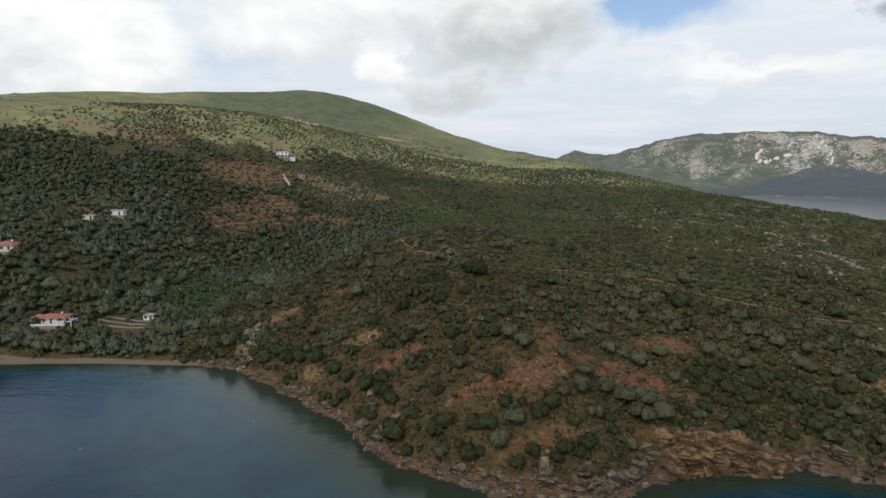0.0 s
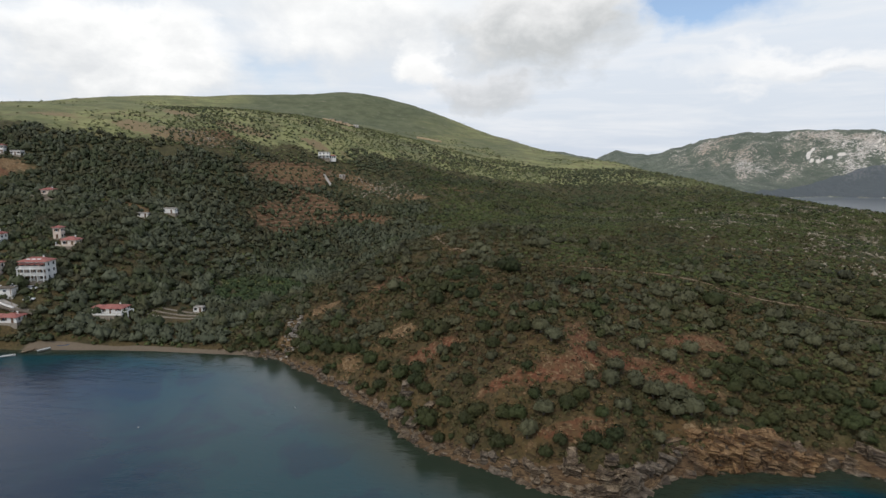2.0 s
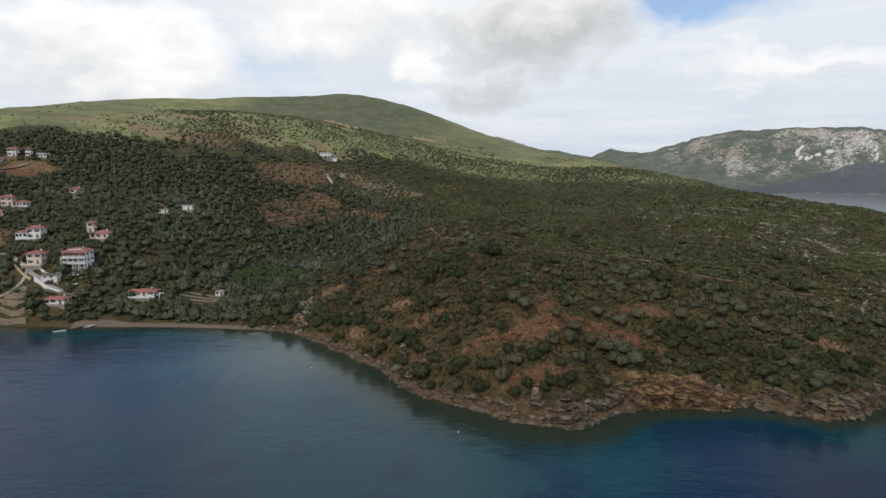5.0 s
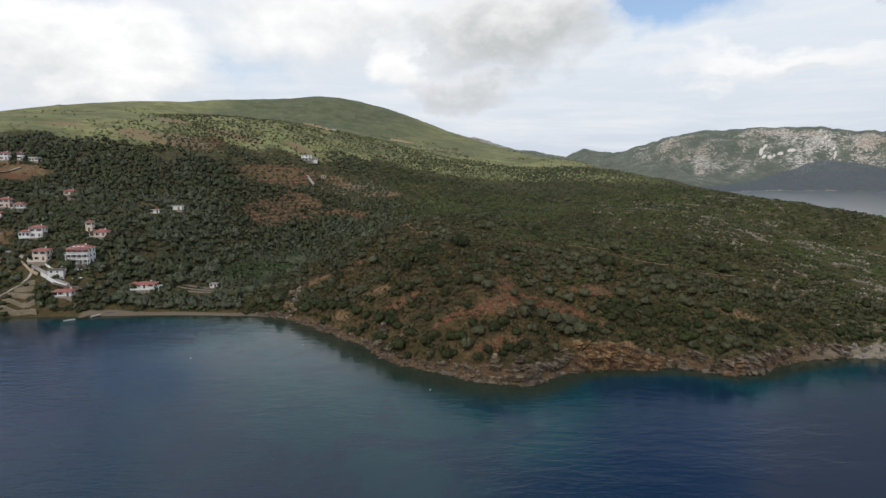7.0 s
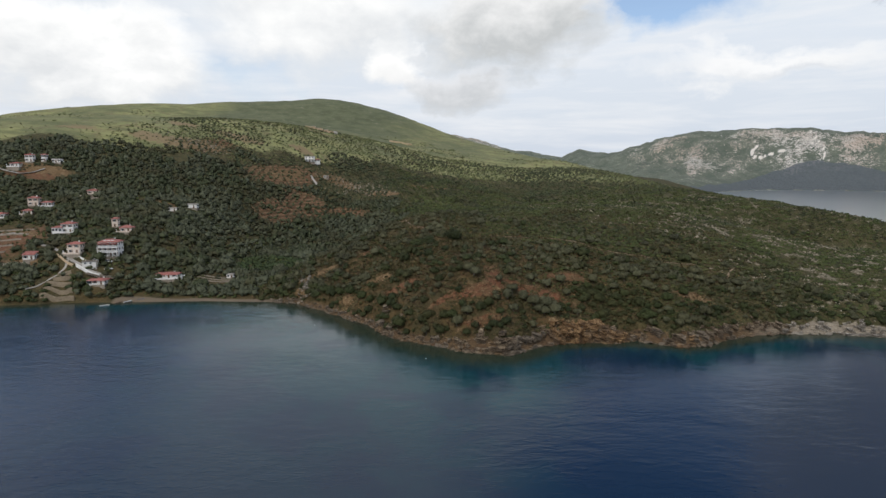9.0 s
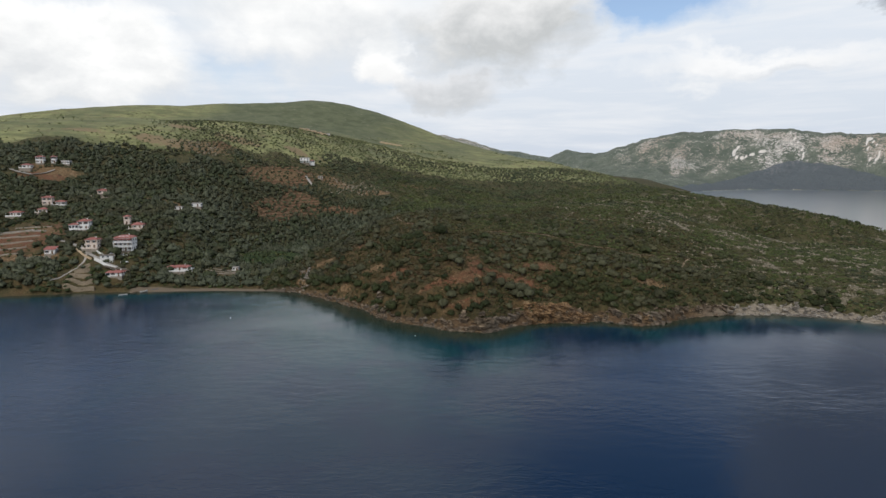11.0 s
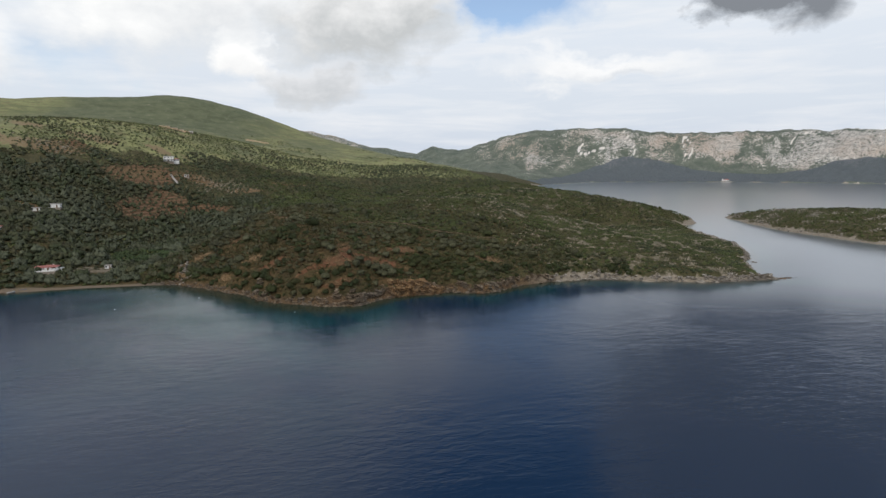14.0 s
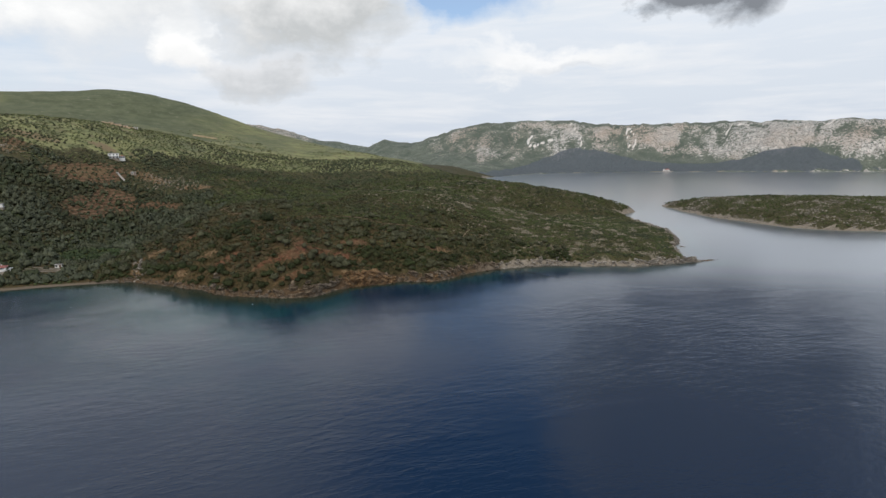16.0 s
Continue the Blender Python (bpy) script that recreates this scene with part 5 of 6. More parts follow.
def build_shore_rocks():
    line = COAST_NEAR[9:36]
    root = tagged(new("rocky_shore"), "broken tan and grey rocks along the waterline", "rocks", kind="structure")
    meshes = []
    for k, s in enumerate(ROCKS):
        me = bpy.data.meshes.new("rock")
        v = s.reshape(-1, 3)
        me.from_pydata([tuple(q) for q in v], [], [tuple(range(i, i + 3)) for i in range(0, len(v), 3)])
        me.materials.append(GREY_ROCK)
        meshes.append(me)
    p = along(line, 0.23)
    n = len(p)
    off = rng.normal(-2.8, 2.4, n)
    x, y = p[:, 0] + p[:, 2] * off + rng.normal(0, 1, n), p[:, 1] + p[:, 3] * off + rng.normal(0, 1, n)
    z, d = ground_height(x, y)
    keep = (d > -1.6) & (d < 1.5 + 1.6 * step01(10, 40, x) + 1.3 * rough2(x, y, 9, 88))
    x, y, z, d = x[keep], y[keep], z[keep], d[keep]
    n = len(x)
    s = rng.gamma(2.2, 0.28, n) + 0.22
    s = np.where(d < 0, s * 0.8, s)
    pos = np.stack([x, y, np.maximum(z, -0.25) + 0.1 * s], -1)
    size = s[:, None] * rng.uniform(0.75, 1.35, (n, 3))
    turn, which = turned(n, rng, 0.28), rng.integers(0, len(ROCKS), n)
    score = np.where((x > -45) & (x < 115) & (y < 160), s, 0)
    single = np.argsort(-score)[:290]
    rest = np.ones(n, bool)
    rest[single] = False
    for i in single:
        ob = new("rock", meshes[which[i]])
        ob.parent = root
        ob.matrix_basis = Matrix.Translation(pos[i].tolist()) @ Matrix(turn[i].tolist()).to_4x4() @ Matrix.Diagonal((*size[i].tolist(), 1))
    orange = np.abs(x + 3 * rough2(x, y, 6, 12) - 64) < 17
    for mat, sel in ((ROCK, rest & orange), (GREY_ROCK, rest & (x < 150) & ~orange), (LIMESTONE, rest & (x >= 150))):
        v, f = scatter(ROCKS, which[sel], pos[sel], size[sel], turn[sel])
        tagged(mesh_object("rubble", v, f, mat, root), kind="stuff")
    # crags: larger broken slabs bedded into the low cliff
    p = along(line, 0.34)
    n = len(p)
    off = -rng.uniform(1.0, 8.5, n)
    x, y = p[:, 0] + p[:, 2] * off, p[:, 1] + p[:, 3] * off
    z, d = ground_height(x, y)
    ok = (d > -0.7) & (d < 1.2 + 0.9 * step01(10, 30, x) + 1.5 * np.exp(-((x - 63) / 14) ** 2))
    x, y, z, n = x[ok], y[ok], z[ok], int(ok.sum())
    big = 0.70 + 0.30 * step01(5, 25, x) * (1 - step01(115, 150, x)) + 0.25 * np.exp(-((x - 63) / 14) ** 2)
    size = np.stack([rng.uniform(0.8, 1.9, n), rng.uniform(0.6, 1.2, n), rng.uniform(0.7, 1.5, n)], -1) * big[:, None]
    turn, which = bedded(n, rng), rng.integers(0, len(BLOCKS), n)
    pos = np.stack([x, y, np.maximum(z, 0) - 0.35], -1)
    orange = np.abs(x + 3 * rough2(x, y, 6, 12) - 64) < 17
    for mat, sel in ((ROCK, orange), (GREY_ROCK, (x < 155) & ~orange), (LIMESTONE, x >= 155)):
        v, f = scatter(BLOCKS, which[sel], pos[sel], size[sel], turn[sel])
        tagged(mesh_object("crag", v, f, mat, root), kind="stuff")
    # fallen stones in the gully where the beach ends
    n = 160
    y = rng.uniform(180, 202, n)
    x = -66 - (y - 182) * 0.22 + rng.normal(0, 1.8, n)
    z, d = ground_height(x, y)
    s = rng.gamma(2.2, 0.2, n) + 0.2
    v, f = scatter(ROCKS, rng.integers(0, len(ROCKS), n), np.stack([x, y, np.maximum(z, 0) + 0.2 * s], -1), s[:, None] * rng.uniform(0.8, 1.3, (n, 3)), turned(n, rng, 0.3))
    tagged(mesh_object("talus", v, f, LIMESTONE, root), kind="stuff")
    # skerries off the cape
    for (cx, cy, w, count) in ((297, 108, 6, 26), (318, 158, 2.2, 7)):
        x, y = cx + rng.normal(0, w * 0.5, count), cy + rng.normal(0, 1.0, count)
        size = rng.uniform(0.4, 1.3, (count, 1)) * rng.uniform(0.7, 1.3, (count, 3))
        v, f = scatter(ROCKS, rng.integers(0, len(ROCKS), count), np.stack([x, y, 0 * x], -1), size, turned(count, rng, 0.15))
        mesh_object("skerry", v, f, ROCK, root)
    # ledges of tilted strata
    for (cx, cy, wx, wy, count, mat, name, dip) in ((62, 121, 12, 2, 30, ROCK, "ledge", 0.16), (102, 115, 9, 1.6, 26, ROCK, "ledge", 0.32), (28, 107, 12, 2, 30, GREY_ROCK, "ledge", 0.2),
                                                    (180, 132, 17, 3, 60, LIMESTONE, "ledge", 0.15), (262, 107.5, 30, 2.5, 70, LIMESTONE, "ledge", 0.15), (297, 110, 9, 4, 40, GREY_ROCK, "ledge", 0.2), (-22, 134, 10, 8, 26, GREY_ROCK, "ledge", 0.2)):
        n = count
        x, y = cx + rng.normal(0, wx * 0.6, n), cy + rng.normal(0, wy * 0.7, n)
        z, d = ground_height(x, y)
        ok = d > -1.2
        x, y, z, n = x[ok], y[ok], z[ok], int(ok.sum())
        if n == 0:
            continue
        size = np.stack([rng.uniform(1.0, 2.6, n), rng.uniform(0.8, 1.6, n), rng.uniform(0.6, 1.1, n)], -1)
        turn = turned(n, rng, 0.08)
        lean = np.eye(3)
        lean[2, 0] = dip
        v, f = scatter(BLOCKS, rng.integers(0, len(BLOCKS), n), np.stack([x, y, np.maximum(z, 0) - 0.1], -1), size, lean @ turn)
        mesh_object(name, v, f, mat, root)


build_shore_rocks()

# ---------------------------------------------------------------- trees and scrub
def ico_soup():
    bm = bmesh.new()
    bmesh.ops.create_icosphere(bm, subdivisions=1, radius=1.0)
    return soup(bm)


ICO = ico_soup()


def octa_soup():
    """A rough eight-sided lump."""
    p = np.array([(1, 0, 0), (0, 1, 0), (-1, 0, 0), (0, -1, 0), (0, 0, 1), (0, 0, -1)], float)
    f = [(0, 1, 4), (1, 2, 4), (2, 3, 4), (3, 0, 4), (1, 0, 5), (2, 1, 5), (3, 2, 5), (0, 3, 5)]
    return p[np.array(f)] * 1.15


OCTA = octa_soup()


def bush_shape(seed, lumps, leaves, leaf, tall=0.75, lump=None, spread=0.52):
    """A crown about 1 in radius: lumps of foliage with leaf sprays standing out of them and gaps between."""
    r = np.random.default_rng(seed)
    a, q = r.uniform(0, 2 * np.pi, lumps), np.sqrt(r.uniform(0, 1, lumps)) * spread
    c = np.stack([np.cos(a) * q, np.sin(a) * q, tall * r.uniform(0.4, 0.85, lumps) * (1 - 0.5 * q)], -1)
    rad = r.uniform(0.36, 0.54, lumps) * (1 + 0.8 / lumps)
    out = []
    for k in range(lumps):
        core = (OCTA if lump is None else lump) * rad[k] * 0.85
        core = core * (1 + 0.22 * np.sin(core[..., :1] * 9 + k) * np.cos(core[..., 1:2] * 8 - k))
        out.append(core * (1, 1, 0.85) + c[k])
    k = r.integers(0, lumps, leaves)
    n = r.normal(size=(leaves, 3))
    n[:, 2] = np.abs(n[:, 2]) * 1.1 - 0.35
    n /= np.linalg.norm(n, axis=1)[:, None]
    p = c[k] + n * (rad[k] * r.uniform(0.75, 1.28, leaves))[:, None] * (1, 1, 0.9)
    m = n + r.normal(0, 0.55, (leaves, 3))
    m /= np.linalg.norm(m, axis=1)[:, None]
    u = np.cross(m, r.normal(size=(leaves, 3)))
    u /= np.linalg.norm(u, axis=1)[:, None]
    w = np.cross(m, u)
    s = (leaf * r.uniform(0.6, 1.4, leaves))[:, None]
    tri = np.stack([p + u * s, p - u * s * 0.6 + w * s * 0.8, p - u * s * 0.6 - w * s * 0.8], 1)
    out.append(tri)
    t = np.concatenate(out)
    t[..., 2] = np.maximum(t[..., 2], 0.02)
    # soft shading: each spray takes most of its normal from the lump it grows on
    own = np.concatenate([np.repeat(np.arange(lumps), out[0].shape[0]), k])
    away = (t - c[own][:, None, :]) / rad[own][:, None, None]
    away = away + 0.5 * (t - (0, 0, 0.3)) + (0, 0, 0.15)
    away /= np.linalg.norm(away, axis=-1, keepdims=True) + 1e-6
    flat = np.cross(t[:, 1] - t[:, 0], t[:, 2] - t[:, 0])
    flat /= np.linalg.norm(flat, axis=-1, keepdims=True) + 1e-9
    back = (flat * away.mean(1)).sum(-1) < 0
    t[back], away[back] = t[back][:, ::-1], away[back][:, ::-1]
    flat[back] *= -1
    normal = 0.58 * away + 0.42 * flat[:, None, :]
    return np.concatenate([t, normal / np.linalg.norm(normal, axis=-1, keepdims=True)], -1)


def cone(bm, p, q, r0, r1, sides=6):
    p, q = Vector(p), Vector(q)
    t = (q - p).to_track_quat("Z", "Y").to_matrix()
    rings = [[bm.verts.new(c + t @ Vector((r * math.cos(2 * math.pi * k / sides), r * math.sin(2 * math.pi * k / sides), 0))) for k in range(sides)] for c, r in ((p, r0), (q, r1))]
    for k in range(sides):
        bm.faces.new((rings[0][k], rings[0][(k + 1) % sides], rings[1][(k + 1) % sides], rings[1][k]))


def tree_prototype(seed, name, mat, label, category, lumps, leaves, leaf, tall, trunk=True):
    root = tagged(new(name), label, category, "trees of the headland")
    r = random.Random(seed)
    if trunk:
        bm = bmesh.new()
        top = (r.uniform(-0.1, 0.1), r.uniform(-0.1, 0.1), 0.42)
        cone(bm, (0, 0, -0.25), top, 0.13, 0.09)
        for k in range(4):
            a = 2 * math.pi * (k + r.random() * 0.6) / 4
            cone(bm, top, (top[0] + 0.42 * math.cos(a), top[1] + 0.42 * math.sin(a), 0.85), 0.06, 0.025, 5)
        part("trunk", bm, BARK, root)
    t = bush_shape(seed, lumps, leaves, leaf, tall, lump=ICO)
    t[..., 2] += 0.28 if trunk else 0.0
    crown = mesh_object("crown", t.reshape(-1, t.shape[-1]), np.arange(t.shape[0] * 3).reshape(-1, 3), mat, root)
    attribute(crown, "tone", np.full(t.shape[0] * 3, r.uniform(0.1, 0.9)))
    return root


# clearings: round the houses, on the lanes and the beach
CLEAR = [(o.matrix_basis.translation.x, o.matrix_basis.translation.y, 4.8) for o in scene.objects if o.name.startswith("house")]
CLEAR += [(-19, 246, 5), (-18, 238, 4.5), (-16, 231, 3.5), (-10, 236, 3.5), (-230, 221, 4), (-219, 215, 4), (-210, 209, 4), (-203, 205, 4), (-195, 201, 4), (-186, 198, 4), (-206, 200, 3), (-209, 191, 3), (-197, 184, 5), (-136, 481, 4),
          (-126, 216, 12), (-150, 201, 5), (139, 161, 4), (-264, 232, 11), (-280, 240, 11), (-252, 222, 8), (-243, 211, 6), (-284, 256, 8), (-274, 216, 9), (-199, 187, 7), (-208, 188, 4.5), (-322, 338, 9)]
HOUSES = sum(o.name.startswith("house") for o in scene.objects)


def placed(x0, x1, y0, y1, step, r):
    gx, gy = np.meshgrid(np.arange(x0, x1, step), np.arange(y0, y1, step))
    x = gx.ravel() + r.uniform(-0.48, 0.48, gx.size) * step
    y = gy.ravel() + r.uniform(-0.48, 0.48, gx.size) * step
    return x, y


def open_ground(x, y):
    ok = np.ones(x.shape, bool)
    for cx, cy, rad in CLEAR:
        ok &= (x - cx) ** 2 + ((y - cy) * (1.0)) ** 2 > rad * rad
    for (ax, ay), (bx, by) in zip(TRAIL, TRAIL[1:]):
        s = np.clip(((x - ax) * (bx - ax) + (y - ay) * (by - ay)) / ((bx - ax) ** 2 + (by - ay) ** 2), 0, 1)
        ok &= np.hypot(x - ax - s * (bx - ax), y + 1.0 - ay - s * (by - ay)) > 1.9
    # the view of each house from the sea stays open for some metres
    for cx, cy, rad in CLEAR[:HOUSES]:
        ok &= ~((np.abs(x - cx - (cy - y) * 0.45) < rad * 0.8) & (y < cy) & (y > cy - 8.0))
    return ok


def bare_share(x, y):
    k = ground_kinds(x, y, 0 * x, 0 * x + 50)
    return np.clip(np.maximum(k["red"], k["tan"]), 0, 1), k["grass"]


def stuff(name, shapes, x, y, size, mat, label, r, squash=1.12, sink=0.10):
    z, d = ground_height(x, y)
    n = len(x)
    pos = np.stack([x, y, z - sink * size], -1)
    s = size[:, None] * np.stack([r.uniform(0.85, 1.2, n), r.uniform(0.85, 1.2, n), squash * r.uniform(0.75, 1.25, n)], -1)
    which = r.integers(0, len(shapes), n)
    v, f = scatter(shapes, which, pos, s, turned(n, r, 0.06))
    ob = mesh_object(name, v, f, mat)
    attribute(ob, "tone", per_corner(shapes, which, r.uniform(0, 1, n)))
    return tagged(ob, label, "vegetation", kind="stuff")

# trees of the headland that stand out: place and half width
OLIVES_SEEN = [(18, 143, 2.3), (20.5, 139, 2.5), (31, 139, 1.7), (34, 129, 2.5), (45, 130, 2.6), (41, 132.5, 2.4), (52, 142, 2.2), (45, 146, 2.1), (59, 145, 2.5), (60, 137.5, 1.9),
               (13, 116, 2.3), (43, 119, 1.9), (49, 126, 2.3), (36, 123, 1.9), (53, 126.5, 2.5), (-9, 148, 1.8), (10, 141, 1.5), (5, 137, 1.7), (95, 152, 2.6), (101, 150, 2.4),
               (82, 146, 2.2), (74, 149, 2.3), (-37, 221, 2.4), (-26, 238, 2.5), (-56, 240, 2.4), (-38, 205, 2.2), (47, 127, 2.2), (88, 150, 2.3)]
DARK_SEEN = [(11, 188, 4.2), (-1, 172, 3.0), (-13, 174, 3.4), (14, 132, 1.6), (5, 143, 2.1), (2.7, 153, 2.3), (-22, 171, 2.6), (-50, 173, 2.8), (-45, 169, 3.0), (-39, 165, 3.0),
             (-32, 158, 2.6), (-21, 147, 2.8), (-13, 137, 2.5), (26, 123, 2.8), (22.5, 121, 2.6), (11, 122, 2.5), (7.5, 123, 2.4), (15, 125, 2.1), (20, 113.5, 1.8), (25, 111.5, 1.7),
             (30, 111.5, 1.6), (65, 131, 2.0), (73, 169, 3.6), (70, 133, 1.9), (102, 135, 2.6), (110, 139, 2.9), (79, 135, 2.2), (-27, 153, 2.6), (-7, 130, 2.0), (-16, 141, 2.4)]


def build_trees():
    r = np.random.default_rng(11)
    rich = [bush_shape(100 + k, 6, 130, 0.125) for k in range(7)]
    mid = [bush_shape(200 + k, 5, 54, 0.15) for k in range(7)]
    poor = [bush_shape(300 + k, 3, 15, 0.27, 0.6, spread=0.45) for k in range(7)]
    small = [bush_shape(400 + k, 1, 9, 0.40, 0.35, spread=0.2) for k in range(7)]
    low = [bush_shape(450 + k, 4, 22, 0.22, 0.42, spread=0.62) for k in range(7)]
    pebbles = [OCTA * (1, 0.8, 0.6), OCTA * (1.2, 0.7, 0.5), OCTA * (0.8, 1.0, 0.8)]
    # --- headland, seaward part: olives and mastic with earth between
    x, y = placed(-90, 215, 104, 262, 2.75, r)
    z, d = ground_height(x, y)
    bare, grass = bare_share(x, y)
    clump = rough2(x, y, 13, 51) + 0.5 * rough2(x, y, 6, 52)
    dense = 0.66 + 0.36 * step01(32, 60, x) - 1.5 * step01(0.25, 0.6, bare) - 0.12 * step01(-60, -20, x) * (1 - step01(30, 60, x)) * step01(9, 16, d) + 0.55 * clump + 0.55 * step01(0.8, 1.5, d) * (1 - step01(8, 12, d)) * (x < 12)
    keep = (d > np.where(x < 20, 1.1, 2.3)) & (r.uniform(size=x.shape) < dense) & (x < 200 - np.maximum(y - 142, 0) * 1.5 + 14 * rough2(x, y, 15, 3)) & open_ground(x, y)
    keep &= r.uniform(size=x.shape) < 1 - 0.78 * low_scrub_share(x, y)
    for tx, ty, ts in OLIVES_SEEN + DARK_SEEN:
        keep &= (x - tx) ** 2 + (y - ty) ** 2 > (ts + 1.3) ** 2
    x, y, d = x[keep], y[keep], d[keep]
    size = (0.75 + r.gamma(2.6, 0.34, len(x))).clip(0.8, 2.9) * (1 + 0.22 * clump[keep]) * np.where((d < 5) & (x > 30), 0.85, np.where((d < 8) & (x < 30), 1.2, 1.0)) * (1 - 0.35 * step01(0.2, 0.8, bare[keep]))
    olive = rough2(x, y, 17, 61) + r.normal(0, 0.5, len(x)) - 0.9 * (d < 8) * (x < 30) - 0.5 * step01(58, 75, x) * (1 - step01(14, 22, d)) > -0.1
    seen = np.array(OLIVES_SEEN + DARK_SEEN) * (1, 1, 1.18)
    x, y, size = np.concatenate([seen[:, 0], x]), np.concatenate([seen[:, 1], y]), np.concatenate([seen[:, 2], size])
    olive = np.concatenate([np.arange(len(seen)) < len(OLIVES_SEEN), olive])
    order = np.argsort(np.where(np.arange(len(x)) < len(seen), 0, y - 6 * size))
    near = np.zeros(len(x), bool)
    near[order[:290]] = True
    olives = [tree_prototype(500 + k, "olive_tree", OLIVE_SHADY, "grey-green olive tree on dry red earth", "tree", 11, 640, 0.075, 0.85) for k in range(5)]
    mastics = [tree_prototype(520 + k, "mastic_bush", MASTIC_SHADY, "dark green mastic bush on dry earth", "bush", 11, 640, 0.075, 0.75, False) for k in range(5)]
    used = set()
    for i in np.nonzero(near)[0]:
        kind = olives if olive[i] else mastics
        p = kind[int(r.integers(0, 5))]
        zz = height_at(x[i], y[i])
        s = float(size[i])
        m = Matrix.Translation((float(x[i]), float(y[i]), zz - 0.08)) @ pose(0, 0, 0, 0, 0, float(r.uniform(0, 360)))
        ob = p if p.name not in used else copy_thing(p, m)
        used.add(p.name)
        ob.matrix_basis = m
        ob.scale = (s * float(r.uniform(0.9, 1.15)), s * float(r.uniform(0.9, 1.15)), s * float(r.uniform(1.0, 1.3)))
    for p in olives + mastics:
        if p.name not in used:
            bpy.data.objects.remove(p)
    far = ~near
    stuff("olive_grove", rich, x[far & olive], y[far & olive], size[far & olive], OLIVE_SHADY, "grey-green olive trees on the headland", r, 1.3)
    stuff("maquis", rich, x[far & ~olive], y[far & ~olive], size[far & ~olive], MASTIC_SHADY, "dark green maquis bushes on the headland", r, 1.25)
    # tufts of dry grass and dwarf brush all over the ground
    x, y = placed(-90, 165, 103, 215, 1.3, r)
    z, d = ground_height(x, y)
    keep = (d > 1.6) & (r.uniform(size=x.shape) < 0.75 - 0.7 * bare_share(x, y)[0])
    x, y = x[keep], y[keep]
    tufts = [bush_shape(700 + k, 3, 9, 0.42, 0.5)[24:] for k in range(6)]
    pick = r.uniform(size=len(x))
    for a, b, mat, nm, lb in ((0.0, 0.5, DRY, "dry_grass", "tufts of brown dry grass on the headland"), (0.5, 0.8, STRAW, "straw_grass", "tufts of pale straw grass on the headland"), (0.8, 1.0, MAQUIS, "dwarf_scrub", "dwarf green scrub on the headland")):
        sel = (pick >= a) & (pick < b)
        stuff(nm, tufts, x[sel], y[sel], r.uniform(0.35, 0.75, sel.sum()), mat, lb, r, 0.9, 0.05)
    # dry undergrowth between them
    x, y = placed(-95, 150, 104, 262, 1.5, r)
    z, d = ground_height(x, y)
    bare, grass = bare_share(x, y)
    keep = (d > 1.6) & (r.uniform(size=x.shape) < (0.80 - 0.62 * bare + 0.35 * rough2(x, y, 11, 35)) * (1 - 0.7 * low_scrub_share(x, y)))
    x, y = x[keep], y[keep]
    pick = r.uniform(size=len(x)) < 0.22 + 0.4 * rough2(x, y, 14, 36)
    wisps = [bush_shape(650 + k, 2, 17, 0.27, 0.5, spread=0.4)[16:] for k in range(7)]
    stuff("dry_brush", wisps, x[pick], y[pick], r.uniform(0.55, 1.05, pick.sum()), DRY, "brown dry brush between the trees", r)
    stuff("low_scrub", wisps, x[~pick], y[~pick], r.uniform(0.7, 1.4, (~pick).sum()), BRUSH, "low olive-brown scrub between the trees", r)
    # low dark mastic closing the gaps on the eastern slope
    x, y = placed(30, 178, 116, 215, 2.1, r)
    z, d = ground_height(x, y)
    bare, grass = bare_share(x, y)
    keep = (d > 3.2) & (r.uniform(size=x.shape) < step01(30, 60, x) * (0.78 - 1.2 * bare + 0.45 * rough2(x, y, 17, 38))) & open_ground(x, y)
    x, y = x[keep], y[keep]
    pick = rough2(x, y, 20, 39) + r.normal(0, 0.4, len(x)) > 0.0
    stuff("mastic_scrub", low, x[pick], y[pick], r.uniform(0.8, 1.7, pick.sum()), MASTIC_SHADY, "low dark mastic scrub between the trees", r, 0.9)
    stuff("low_scrub", low, x[~pick], y[~pick], r.uniform(0.7, 1.4, (~pick).sum()), SCRUB, "low green scrub between the trees", r, 0.8)
    # loose stones on the bare earth
    x, y = placed(-60, 85, 106, 210, 1.05, r)
    z, d = ground_height(x, y)
    bare, grass = bare_share(x, y)
    keep = (d > 1.5) & (r.uniform(size=x.shape) < 0.05 + 0.8 * bare)
    x, y, z = x[keep], y[keep], z[keep]
    s = 0.08 + r.gamma(1.5, 0.08, len(x))
    v, f = scatter(pebbles, r.integers(0, 3, len(x)), np.stack([x, y, z + 0.2 * s], -1), s[:, None] * r.uniform(0.8, 1.4, (len(x), 3)), turned(len(x), r, 0.3))
    tagged(mesh_object("field_stones", v, f, FIELD_STONE), "loose tan stones on bare red earth", "stones", kind="stuff")
    # --- headland, back and cape: low dense scrub with pale stones
    x, y = placed(-75, 460, 104, 570, 2.05, r)
    z, d = ground_height(x, y)
    edge = x > np.where(y < 262, 150 - np.maximum(y - 178, 0) * 1.15, -8 - (y - 232) * 0.185 + 10 * rough2(x, y, 16, 37))
    keep = (d > 4) & (edge | (r.uniform(size=x.shape) < 0.8 * low_scrub_share(x, y))) & (y < 570) & (r.uniform(size=x.shape) < np.where(y < 300, 1.0, np.where(y < 400, 0.8, 0.55)))
